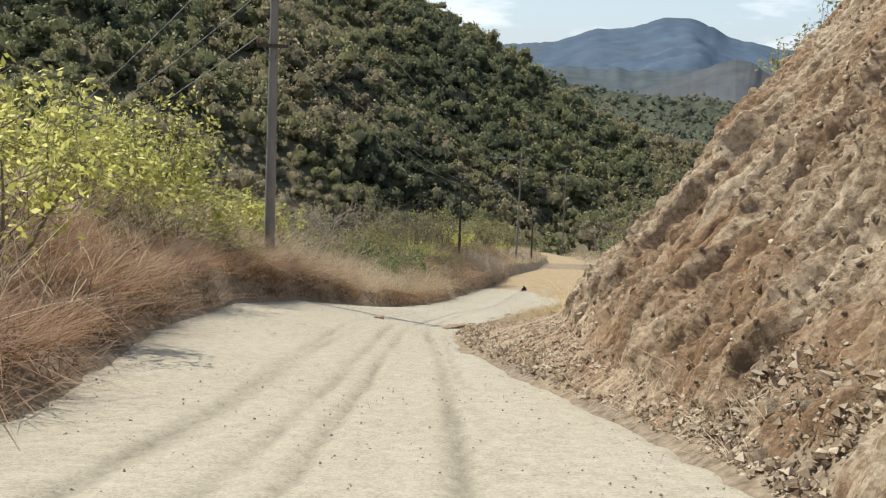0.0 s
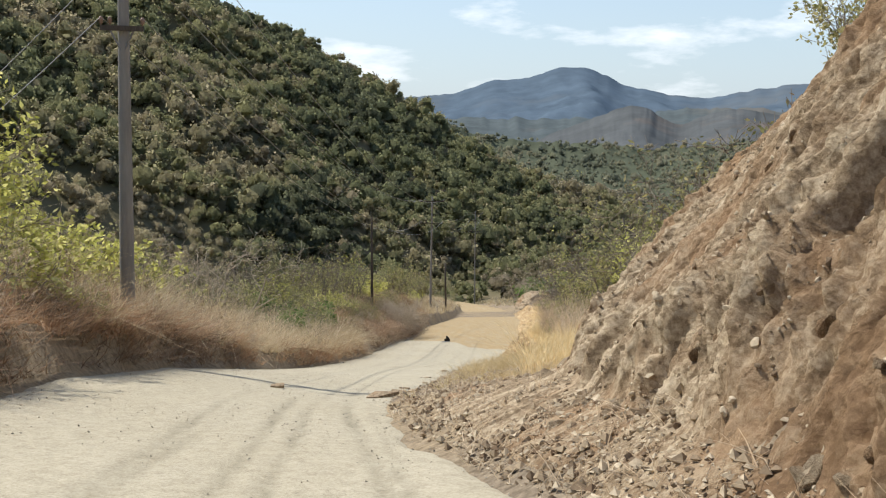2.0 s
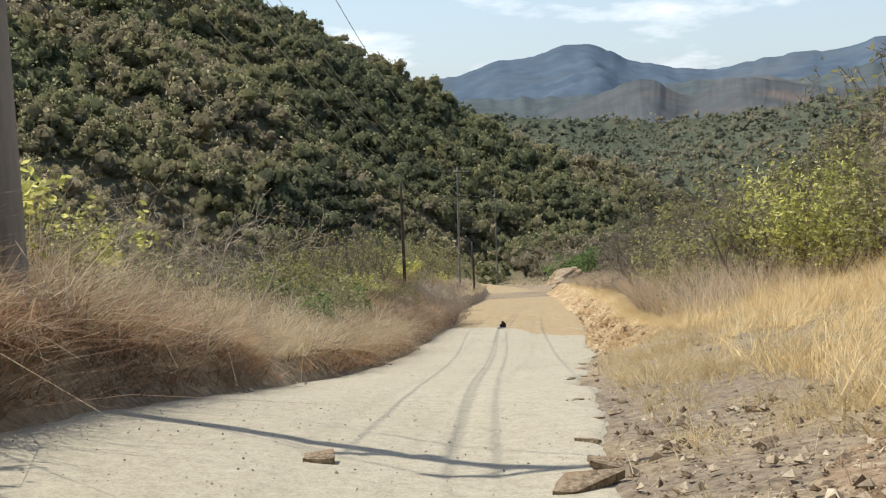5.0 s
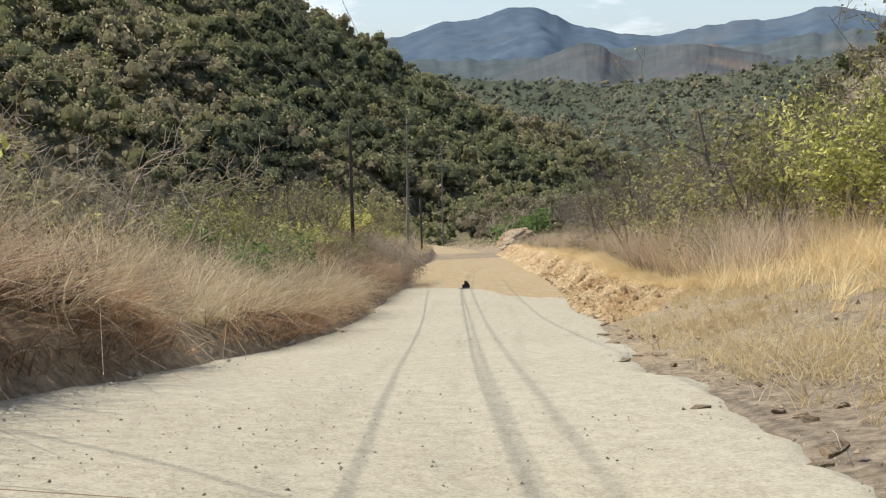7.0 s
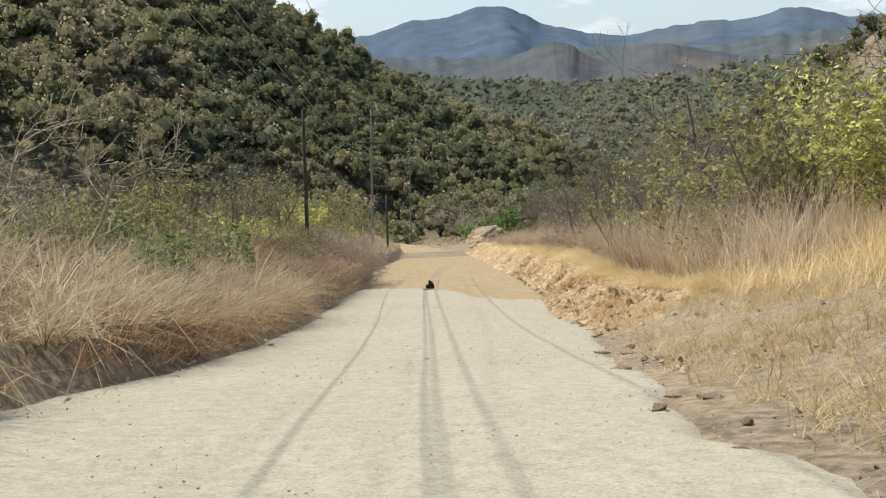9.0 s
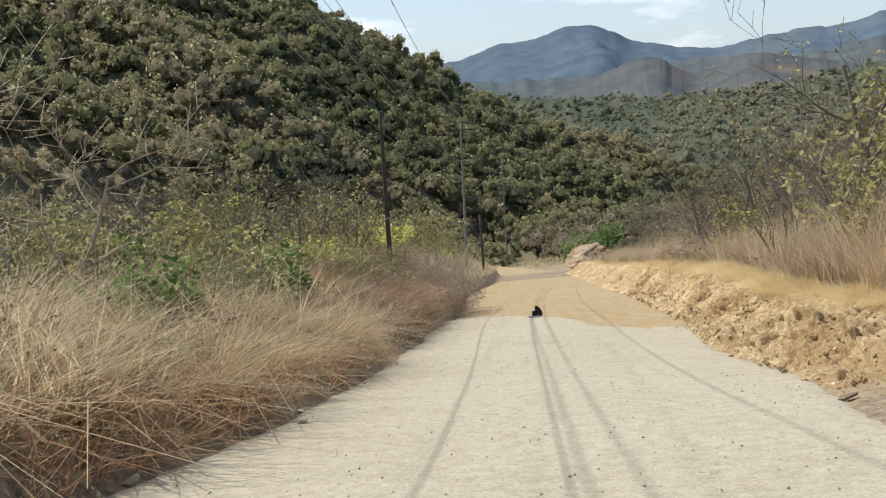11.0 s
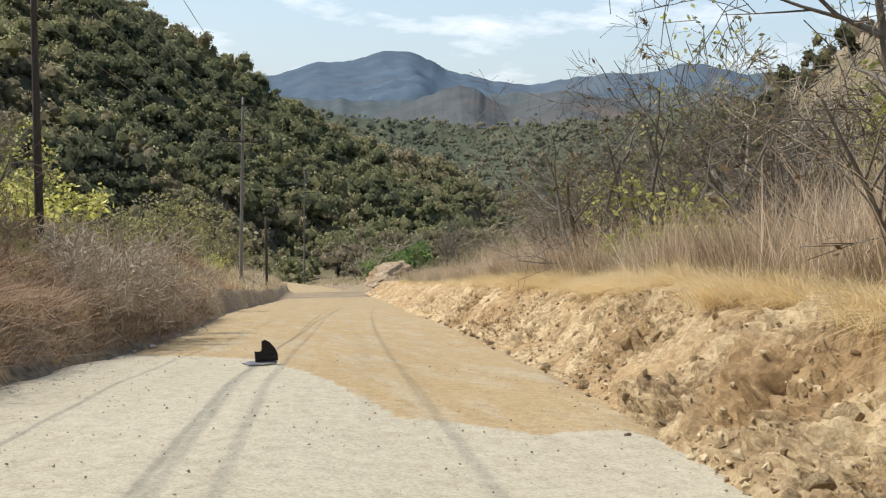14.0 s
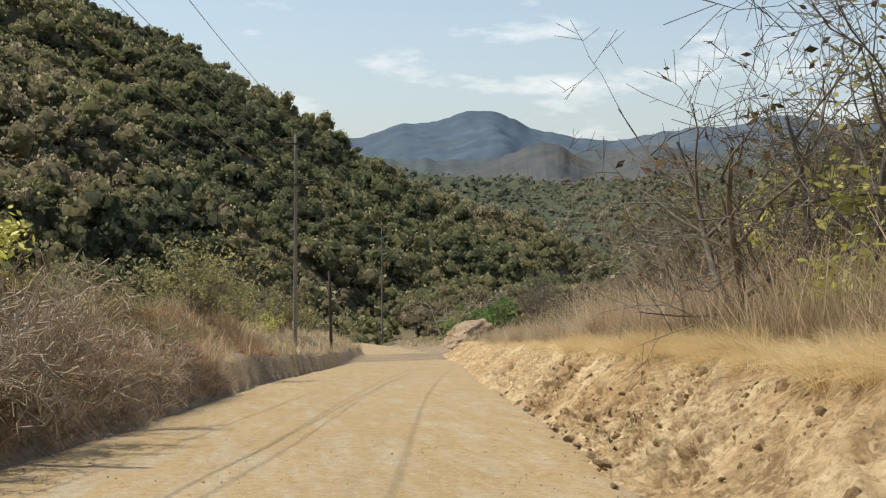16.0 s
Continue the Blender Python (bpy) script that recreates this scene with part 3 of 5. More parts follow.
def low_bank():
    """The scraped earth face along the right side further on."""
    ys = np.concatenate([np.arange(58, 112, 0.05), np.arange(112, 210, 0.2)])
    vs = np.linspace(-0.2, 1.15, 72)
    Y, W = np.meshgrid(ys, vs, indexing="ij")
    run = np.interp(Y, [40, 60, 75, 100, 140], [4.0, 3.2, 2.2, 2.3, 3.0])
    X = right_x(Y) + run * W
    Z = height(X, Y)
    fade = smooth(-0.15, 0.15, W) * (1 - smooth(0.85, 1.12, W)) * smooth(58, 68, Y)
    s = W * run
    warp = 0.16 * fbm(Y, s, 3, 90, 0.5)
    rough = (0.30 + 0.75 * smooth(-0.2, 0.25, fbm(Y * 0.35, s * 0.6, 3, 95))) * (1 - 0.6 * smooth(0.45, 0.85, W))
    p, q = Y + s * 0.7 + warp, s - Y * 0.3 + warp
    hollow = smooth(0.12, 0.42, fbm(p * 0.55, q * 0.9, 3, 97)) * smooth(0.05, 0.25, W) * (1 - smooth(0.5, 0.75, W))
    crag = 0.42 * fbm(Y * 0.5, s * 0.8, 3, 93) + rough * (0.30 * blocks(p * 0.9, q * 1.3, 231) + 0.30 * blocks(p * 2.4, q * 3.2, 241) + 0.20 * blocks(p * 5.0, q * 6.0, 261)) - 0.60 * hollow * (0.6 + 0.5 * blocks(p * 3.0, q * 3.6, 251)) + (0.3 + 0.7 * rough) * (0.16 * fbm(p * 3.6, q * 4.4, 4, 94, 0.85) + 0.10 * ridged(p * 2.2, q * 3.0, 3, 96))
    push = (0.05 + 0.62 * crag) * fade
    X, Z = X - 0.6 * push, Z + 0.8 * push - 0.12 * (1 - fade) + 0.02
    V = np.stack([X, Y, Z], -1).reshape(-1, 3)
    me = mesh_of("earth_bank", V, grid_faces(len(ys), len(vs)), BANK, True)
    on = V[((W > -0.12) & (W < 0.72) & (Y > 62) & (Y < 118)).ravel()]
    some = np.clip(0.2 + 1.2 * fbm(on[:, 1] * 0.6, on[:, 2] * 0.9, 3, 92), 0.03, 1)
    chips("bank_stones", "broken stones and clods on the scraped bank", spread(on, 5000, 72, some), 0.012, 0.065, (-0.6, 0, 0.8), 72, SHARDTAN)
    bank_ob = part("earth_bank", me)
    set_stones(bank_ob, spread(on, 290, 76, some).tolist(), 0.05, 0.17, (-0.6, 0, 0.8), 76, BANK)
    tagged(bank_ob, "low scraped bank of tan earth and broken stone beside the road", "bank", kind="structure")


def ridge_line(name, label, dist, profile, base, mat, rough, seed, depth=600, fold=0.1, spur=0.15, blur=0.7):
    """A far range: a sheet of slopes that falls from its crest towards the valley."""
    az = np.linspace(profile[0][0], profile[-1][0], 420)
    ts = np.linspace(0, 1, 60)
    A, T = np.meshgrid(az, ts, indexing="ij")
    side = A + min(2.2, 0.035 * (az[-1] - az[0])) * smooth(0.05, 0.6, T) * fbm(A * 0.5, T * 3, 3, seed + 9)
    C = soft_interp(side, [p[0] for p in profile], [p[1] for p in profile], blur) + rough * fbm(side * 2.1, T * 2, 5, seed)
    R = dist + depth * 0.12 - depth * T
    top = -8 + np.tan(np.radians(C)) * dist
    fall = T ** 0.85
    X, Y = 2 + R * np.sin(np.radians(A)), 45 + R * np.cos(np.radians(A))
    u, v = X / (depth * spur), Y / (depth * spur)
    folds = 0.6 * ridged(u + 0.4 * fbm(u, v, 3, seed + 2), v, 5, seed + 3) + 0.35 * fbm(u * 4.1 + 5, v * 4.1, 4, seed + 5, 0.55)
    Z = top + (base - top) * fall + fold * (top - base) * folds * np.sin(T * math.pi) ** 0.8
    V = np.stack([X, Y, Z], -1).reshape(-1, 3)
    me = mesh_of(name, V, grid_faces(len(az), len(ts)), mat, True)
    tagged(part(name, me), label, "mountain", kind="structure")
    return V


def distance():
    # Distance haze is painted into the base colours of these far slopes.
    blue = far_hill_material("haze_blue_mountain", (0.098, 0.134, 0.172), (0.130, 0.148, 0.160), 0.009)
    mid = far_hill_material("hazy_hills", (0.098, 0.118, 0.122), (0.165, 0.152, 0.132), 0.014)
    cone = far_hill_material("hazed_brown_hill", (0.104, 0.112, 0.114), (0.205, 0.155, 0.118), 0.02)
    ridge_line("backdrop_range", "mountain range on the skyline, blue haze painted into its colour", 3900,
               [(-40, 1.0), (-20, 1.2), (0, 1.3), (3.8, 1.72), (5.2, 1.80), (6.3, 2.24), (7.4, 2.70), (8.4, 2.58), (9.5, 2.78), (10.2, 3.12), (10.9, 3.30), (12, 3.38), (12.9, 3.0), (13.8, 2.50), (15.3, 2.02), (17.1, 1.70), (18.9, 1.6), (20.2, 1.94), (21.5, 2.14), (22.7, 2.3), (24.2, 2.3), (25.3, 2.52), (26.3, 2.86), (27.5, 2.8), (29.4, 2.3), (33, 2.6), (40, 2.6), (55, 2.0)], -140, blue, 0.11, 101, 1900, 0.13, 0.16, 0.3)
    ridge_line("backdrop_hills", "foothills across the valley, haze painted into their colour", 2300,
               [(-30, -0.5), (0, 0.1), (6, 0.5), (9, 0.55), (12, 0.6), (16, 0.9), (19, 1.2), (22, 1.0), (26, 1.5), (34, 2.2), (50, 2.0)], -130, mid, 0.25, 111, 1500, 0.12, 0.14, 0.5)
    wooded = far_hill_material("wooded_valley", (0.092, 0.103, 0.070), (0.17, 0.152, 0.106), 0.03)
    global VALLEY_SIDE
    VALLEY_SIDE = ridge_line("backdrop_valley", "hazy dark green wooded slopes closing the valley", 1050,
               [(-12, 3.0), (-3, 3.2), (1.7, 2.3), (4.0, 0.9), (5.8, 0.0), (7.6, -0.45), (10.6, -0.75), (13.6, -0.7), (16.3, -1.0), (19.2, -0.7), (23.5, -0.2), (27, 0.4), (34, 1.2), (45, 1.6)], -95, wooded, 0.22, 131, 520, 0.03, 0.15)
    ridge_line("backdrop_knoll", "brown conical hill standing in the valley, its colour greyed with haze", 1500,
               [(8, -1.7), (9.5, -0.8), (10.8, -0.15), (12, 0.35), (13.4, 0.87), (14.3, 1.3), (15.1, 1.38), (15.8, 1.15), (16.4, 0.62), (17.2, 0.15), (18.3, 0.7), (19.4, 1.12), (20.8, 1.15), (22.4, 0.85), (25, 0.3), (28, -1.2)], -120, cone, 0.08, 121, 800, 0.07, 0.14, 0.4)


ground()
road()
cliff()
low_bank()
distance()

# ---- plants ----
def blades(name, pos, n, length, width, mat, droop=0.6, spread=0.5, bias=(0, 0), seed=1, segments=2):
    """Tufts of thin curved blades at the given places, all in one mesh."""
    r = np.random.default_rng(seed)
    P = np.repeat(pos, n, 0)
    k = len(P)
    size = np.repeat(r.uniform(0.6, 1.2, len(pos)) * (1 + 0.55 * fbm(pos[:, 0] * 0.6, pos[:, 1] * 0.6, 2, seed + 600)), n)
    P = P + np.stack([r.normal(0, 0.10, k), r.normal(0, 0.10, k), np.full(k, -0.04)], -1)
    L = length * size * r.uniform(0.45, 1.15, k)
    turn = r.uniform(0, 2 * math.pi, k)
    own = np.repeat(r.normal(0, 0.5 * spread, (len(pos), 2)), n, 0)
    lean = (np.stack([np.cos(turn) * spread + bias[0], np.sin(turn) * spread + bias[1]], -1) + own) * r.uniform(0.3, 1.3, k)[:, None]
    side = np.stack([-np.sin(turn + 0.5), np.cos(turn + 0.5), np.zeros(k)], -1)
    side = np.where(r.uniform(0, 1, k)[:, None] < 0.5, side, np.stack([np.ones(k), np.zeros(k), np.zeros(k)], -1))
    W = width * r.uniform(0.6, 1.4, k)
    rows = []
    for i in range(segments + 1):
        t = i / segments
        out = lean * (t * 0.6 + droop * t * t)
        up = t - 0.35 * droop * t * t * np.hypot(lean[:, 0], lean[:, 1])
        c = P + np.concatenate([out * L[:, None], (up * L)[:, None]], 1)
        w = (W * (1 - 0.8 * t))[:, None]
        rows += [c - side * w, c + side * w]
    V = np.stack(rows, 1)
    m = 2 * (segments + 1)
    base = (np.arange(k) * m)[:, None, None]
    q = np.array([[2 * i, 2 * i + 1, 2 * i + 3, 2 * i + 2] for i in range(segments)])[None]
    tone = 0.5 + 0.45 * fbm(pos[:, 0] * 0.35, pos[:, 1] * 0.35, 3, seed + 500) + r.normal(0, 0.27, len(pos))
    return mesh_of(name, V.reshape(-1, 3), (base + q).reshape(-1, 4), mat, True, {"tone": np.repeat(np.clip(tone, 0, 1), n * m)})


def on_ground(x, y, lift=0.0):
    return np.stack([x, y, height(x, y) + lift], -1)


def verge(side, y0, y1, d0, d1, count, seed, power=1.0, clump=0.35):
    """Scattered places beside the road, thicker in patches."""
    r = np.random.default_rng(seed)
    out = []
    total = 0
    while total < count:
        y = r.uniform(y0, y1, count)
        d = d0 + (d1 - d0) * r.uniform(0, 1, count) ** power
        x = left_x(y) - d if side < 0 else right_x(y) + d
        keep = fbm(x * 0.45, y * 0.45, 3, seed) + r.normal(0, 0.25, count) > -clump
        out.append(on_ground(x[keep], y[keep]))
        total += keep.sum()
    return np.concatenate(out)[:count]


def stuff(name, me, label, category):
    tagged(part(name, me), label, category, kind="stuff")


class Tree:
    """Grows tapered limbs and leaves into two meshes."""

    def __init__(self, seed):
        self.r = random.Random(seed)
        self.v, self.f, self.lv, self.tips = [], [], [], []

    def tube(self, pts, radii, sides):
        base = len(self.v)
        for i, (p, rad) in enumerate(zip(pts, radii)):
            d = (pts[min(i + 1, len(pts) - 1)] - pts[max(i - 1, 0)]).normalized()
            u = d.orthogonal().normalized()
            w = d.cross(u)
            for s in range(sides):
                a = 2 * math.pi * s / sides
                self.v.append(p + u * (rad * math.cos(a)) + w * (rad * math.sin(a)))
        for i in range(len(pts) - 1):
            for s in range(sides):
                a, b = base + i * sides + s, base + i * sides + (s + 1) % sides
                self.f.append((a, b, b + sides, a + sides))

    def grow(self, p, d, length, rad, level, spec):
        r = self.r
        n = 5 if level == 0 else 4 if level == 1 else 3 if level == 2 else 2 if level < spec["levels"] else 1
        pts, radii = [p.copy()], [rad]
        wob = spec["wobble"] * (1.0 if level else 0.6)
        for i in range(n):
            d = (d + Vector((r.gauss(0, wob), r.gauss(0, wob), r.gauss(0, wob) + spec["lift"]))).normalized()
            p = p + d * (length / n)
            pts.append(p.copy())
            radii.append(max(spec["thin"], rad * (1 - 0.72 * (i + 1) / n)))
        self.tube(pts, radii, 6 if level == 0 else 4 if level == 1 else 3)
        if level >= spec["levels"]:
            self.tips.append((pts, length))
            return
        kids = spec["kids"][level]
        for k in range(kids):
            t = r.uniform(spec["from"] if level == 0 else 0.25, 1.0)
            i = min(n - 1, int(t * n))
            q = pts[i].lerp(pts[i + 1], t * n - i)
            ax = d.orthogonal().normalized()
            ax.rotate(Matrix.Rotation(r.uniform(0, 2 * math.pi), 3, d))
            nd = (d * r.uniform(0.35, 0.8) + ax * r.uniform(0.6, 1.05)).normalized()
            self.grow(q, nd, length * r.uniform(*spec["ratio"]), max(spec["thin"], radii[i] * 0.6), level + 1, spec)

    def leaves(self, per, size, scatter, keep=1.0):
        r = self.r
        for pts, length in self.tips:
            if r.random() > keep:
                continue
            for k in range(per):
                p = pts[0].lerp(pts[-1], r.uniform(0.3, 1.0)) + Vector((r.gauss(0, scatter), r.gauss(0, scatter), r.gauss(0, scatter)))
                s = size * r.uniform(0.6, 1.3)
                a = Vector((r.gauss(0, 1), r.gauss(0, 1), r.gauss(0, 0.7))).normalized()
                b = a.cross(Vector((r.gauss(0, 1), r.gauss(0, 1), r.gauss(0, 1)))).normalized()
                self.lv += [p - a * s, p + b * s * 0.45, p + a * s, p - b * s * 0.45]

    def thing(self, name, label, category, bark, leaf=None, group=""):
        root = tagged(new(name), label, category, group)
        part("trunk", mesh_of("trunk", [tuple(v) for v in self.v], self.f, bark), root)
        if self.lv:
            n = len(self.lv) // 4
            part("crown", mesh_of("crown", [tuple(v) for v in self.lv], np.arange(4 * n).reshape(n, 4), leaf, False), root)
        return root


def grown(seed, stems, tall, rad, spec, tilt=0.35, lean=(0, 0)):
    t = Tree(seed)
    for k in range(stems):
        a = 2 * math.pi * (k + t.r.random() * 0.6) / stems
        q = tilt * t.r.uniform(0.5, 1.2)
        d = Vector((math.cos(a) * q + lean[0], math.sin(a) * q + lean[1], 1)).normalized()
        t.grow(Vector((math.cos(a) * rad, math.sin(a) * rad, -0.25)), d, tall * t.r.uniform(0.8, 1.1), rad, 0, spec)
    return t


LEAFY = dict(wobble=0.16, lift=0.03, thin=0.007, levels=3, kids=(5, 4, 2), ratio=(0.42, 0.62), **{"from": 0.25})
BARE = dict(wobble=0.20, lift=0.03, thin=0.008, levels=3, kids=(6, 4, 3), ratio=(0.42, 0.68), **{"from": 0.25})
FINE = dict(wobble=0.25, lift=0.04, thin=0.0035, levels=4, kids=(5, 4, 3, 3), ratio=(0.45, 0.68), **{"from": 0.2})
BIG = dict(wobble=0.14, lift=0.02, thin=0.010, levels=4, kids=(5, 4, 3, 2), ratio=(0.45, 0.70), **{"from": 0.4})
BUSH = dict(wobble=0.22, lift=0.02, thin=0.006, levels=2, kids=(5, 4), ratio=(0.40, 0.65), **{"from": 0.15})
TWIGGY = dict(wobble=0.22, lift=0.05, thin=0.005, levels=3, kids=(4, 3, 2), ratio=(0.45, 0.7), **{"from": 0.1})


def species():
    out = {}
    t = grown(11, 5, 2.6, 0.05, LEAFY, 0.45)
    t.leaves(11, 0.090, 0.15, 0.85)
    out["yellow"] = t.thing("leafy_tree", "slender many-stemmed tree with sunlit yellow-green leaves", "tree", BARK, YELLOWLEAF, "roadside trees")
    t = grown(12, 5, 2.7, 0.055, LEAFY, 0.5)
    t.leaves(9, 0.085, 0.13, 0.8)
    out["olive"] = t.thing("scrub_tree", "sparse scrub tree with small olive leaves and grey stems", "tree", BARK, OLIVELEAF, "roadside trees")
    t = grown(13, 4, 3.1, 0.055, BARE, 0.55)
    t.leaves(2, 0.06, 0.08, 0.25)
    out["bare"] = t.thing("bare_tree", "bare dark-stemmed tree with a tangle of leafless branches", "tree", DARKBARK, DRYLEAF, "leafless trees")
    t = grown(33, 4, 2.6, 0.060, FINE, 0.55)
    t.leaves(2, 0.06, 0.08, 0.06)
    out["winter"] = t.thing("leafless_tree", "leafless dark tree with a wide crown of fine crooked twigs", "tree", DARKBARK, DRYLEAF, "leafless trees")
    t = grown(14, 2, 3.4, 0.085, BARE, 0.35)
    out["dead"] = t.thing("dead_tree", "leafless dead tree with pale grey forked branches", "tree", PALEBARK, None, "leafless trees")
    t = grown(15, 1, 6.4, 0.17, BIG, 0.1, (-0.55, -0.05))
    t.leaves(3, 0.085, 0.12, 0.55)
    out["leaning"] = t.thing("leaning_tree", "tall leaning tree with long bare boughs and few yellowing leaves", "tree", DARKBARK, YELLOWLEAF, "roadside trees")
    t = grown(16, 9, 1.0, 0.02, BUSH, 0.8)
    t.leaves(16, 0.075, 0.10)
    out["green"] = t.thing("green_bush", "dense low bush with fresh green leaves", "bush", BARK, GREENLEAF, "bushes")
    t = grown(17, 7, 1.2, 0.018, TWIGGY, 0.8)
    t.leaves(3, 0.045, 0.07, 0.5)
    out["dry"] = t.thing("dry_shrub", "dry grey-brown twiggy shrub with a few withered leaves", "shrub", BARK, DRYLEAF, "dry shrubs")
    t = grown(18, 5, 1.6, 0.03, BUSH, 0.6)
    t.leaves(15, 0.085, 0.12)
    out["sapling"] = t.thing("leafy_shrub", "leafy yellow-green roadside shrub", "shrub", BARK, YELLOWLEAF, "bushes")
    t = grown(19, 6, 1.5, 0.022, TWIGGY, 0.75)
    t.leaves(6, 0.06, 0.09, 0.8)
    out["scrub"] = t.thing("scrub_bush", "thin olive scrub bush with grey twigs", "bush", BARK, OLIVELEAF, "bushes")
    t = grown(20, 9, 1.2, 0.020, dict(FINE, thin=0.009, levels=3, kids=(4, 4, 3)), 1.7)
    out["brush"] = t.thing("brushwood", "heap of bleached dead branches lying on the verge", "branches", PALEBARK, None, "cut brushwood")
    t = grown(41, 9, 0.9, 0.012, dict(FINE, levels=3, kids=(4, 3, 2)), 1.1)
    t.leaves(1, 0.04, 0.05, 0.3)
    out["tangle"] = t.thing("dead_bush", "tangled dead bush of thin grey-brown twigs", "bush", BARK, DRYLEAF, "dry shrubs")
    t = grown(23, 3, 4.4, 0.065, BIG, 0.35)
    t.leaves(4, 0.075, 0.12, 0.6)
    out["brown"] = t.thing("brown_leaved_tree", "open tree hung with large withered brown leaves", "tree", BARK, DRYLEAF, "roadside trees")
    t = grown(22, 3, 4.6, 0.09, BIG, 0.35)
    t.leaves(4, 0.10, 0.16, 0.6)
    out["tall"] = t.thing("tall_tree", "tall open tree with thin olive foliage over bare limbs", "tree", BARK, OLIVELEAF, "roadside trees")
    return out


PLANTS = species()
USED = set()


def plant(kind, x, y, size=1.0, turn=0.0, sink=0.0, tip=(0, 0)):
    src = PLANTS[kind]
    m = pose(x, y, float(height(x, y)) - sink, tip[0], tip[1], turn)
    if kind not in USED:
        USED.add(kind)
        ob = src
        ob.matrix_basis = m
    else:
        ob = copy_thing(src, m)
    ob.scale = (size, size, size)
    return ob


def planting():
    r = random.Random(5)
    named = [
        # first stretch, left
        ("yellow", -7.3, 21.6, 1.05), ("yellow", -9.6, 25.0, 1.0), ("yellow", -11.6, 30.0, 0.9), ("yellow", -9.6, 38.4, 0.85), ("yellow", -12.4, 40, 1.0), ("yellow", -10.8, 44, 0.95), ("olive", -14.6, 43, 1.1), ("yellow", -15.5, 47, 1.1), ("olive", -8.6, 49, 0.9), ("sapling", -8.2, 52, 1.3), ("olive", -11.5, 53, 1.1), ("green", -9.5, 57, 1.6), ("olive", -14, 58, 1.2), ("sapling", -8.6, 34.5, 1.4),
        ("sapling", -7.4, 37.5, 1.1), ("yellow", -11.5, 38.5, 1.0), ("sapling", -9.0, 41.5, 1.2), ("scrub", -7.0, 31.5, 1.2), ("olive", -12.5, 45, 1.1),
        ("sapling", -8.8, 47, 1.1), ("yellow", -9.4, 32.5, 0.8), ("yellow", -8.4, 36.5, 1.05), ("yellow", -13, 27, 1.1), ("sapling", -7.9, 44, 1.3), ("dead", -10, 62, 0.9), ("dead", -7.6, 66, 1.15), ("dead", -6.5, 72, 1.15), ("dead", -8.8, 58, 1.0), ("green", -8.2, 73, 2.0), ("green", -5.2, 76, 1.6), ("green", -3.6, 67.5, 1.25),
        ("scrub", -3.4, 80, 1.2), ("bare", -5.8, 84, 0.7), ("scrub", -2.8, 70, 1.2), ("scrub", -1.9, 85.5, 1.0), ("olive", -7.5, 79, 1.0), ("tall", -12, 70, 0.8), ("tall", -9.5, 81, 0.75),
        ("green", -4.2, 78.8, 1.3), ("yellow", -5.0, 83, 0.8), ("sapling", -1.2, 89.5, 1.1), ("scrub", -0.5, 93, 1.1),
        # right side
        ("olive", 14.6, 68.7, 1.6), ("yellow", 18.0, 71, 1.5), ("yellow", 16.0, 66, 1.25), ("olive", 12.9, 74, 1.2), ("olive", 18.5, 66.5, 1.7), ("tall", 21.5, 71, 1.2), ("green", -2.3, 76.5, 1.35), ("scrub", -3.0, 74.0, 1.4), ("green", -2.9, 72.4, 1.1), ("scrub", -3.6, 77.8, 1.5), ("tall", -4.4, 86, 0.85), ("bare", 13.2, 80, 0.9), ("bare", 20.5, 67, 1.05), ("olive", 19.2, 63.5, 1.3), ("olive", 16.5, 58, 1.2), ("bare", 17.5, 77.5, 1.15),
        ("scrub", 11.6, 66, 1.2), ("tall", 13.4, 46.5, 1.0), ("olive", 11.5, 42.5, 0.9), ("bare", 16, 50, 1.0), ("green", 5.75, 36.4, 0.42),
        ("leaning", 22.6, 91.0, 1.2), ("winter", 17.6, 101, 1.85), ("winter", 19.4, 98.6, 1.9), ("winter", 20.4, 104.5, 1.35), ("winter", 20.8, 110, 1.1), ("winter", 21.5, 99.5, 1.3), ("dead", 23.0, 101, 1.6), ("yellow", 19.3, 101.2, 0.9), ("sapling", 17.2, 96.5, 0.9),
        ("sapling", 18.6, 96.0, 1.5), ("winter", 20.8, 95.5, 1.2), ("winter", 24.5, 98, 1.7), ("tall", 24.5, 106, 1.3), ("olive", 23, 113, 1.5), ("bare", 22.5, 116, 1.4), ("dead", 21.0, 113, 1.1), ("bare", 25.5, 92, 1.5),
        ("yellow", 27.5, 99.5, 1.5), ("bare", 27, 86, 1.5), ("olive", 22.5, 83, 1.3), ("olive", 26, 76, 1.5), ("brown", 25.5, 102, 1.1), ("winter", 23.4, 96.0, 1.4), ("tall", 28, 93, 1.3),
        ("olive", 31, 104, 1.7), ("bare", 30, 109, 1.7), ("tall", 33, 97, 1.5), ("tall", 30, 84, 1.3), ("yellow", 16.4, 64.5, 1.1), ("bare", 24.0, 70.5, 1.3), ("olive", 21.5, 74.5, 1.3),
        ("olive", 10.2, 33.6, 0.75), ("scrub", 11.2, 32.6, 1.2), ("tall", 11.6, 43.5, 1.0), ("brown", 12.9, 43.2, 1.0), ("bare", 10.4, 42.0, 0.8),
        ("yellow", -1.0, 111.5, 1.2), ("sapling", 0.8, 108, 1.5), ("scrub", 2.6, 112, 1.2),
        ("bare", 46, 225, 2.2), ("dead", 34.5, 232, 1.9), ("green", 42, 250, 5.0), ("green", 49, 262, 6.0),
    ]
    for kind, x, y, s in named:
        plant(kind, x, y, s, 0 if kind == "leaning" else r.uniform(0, 360), 0.05)
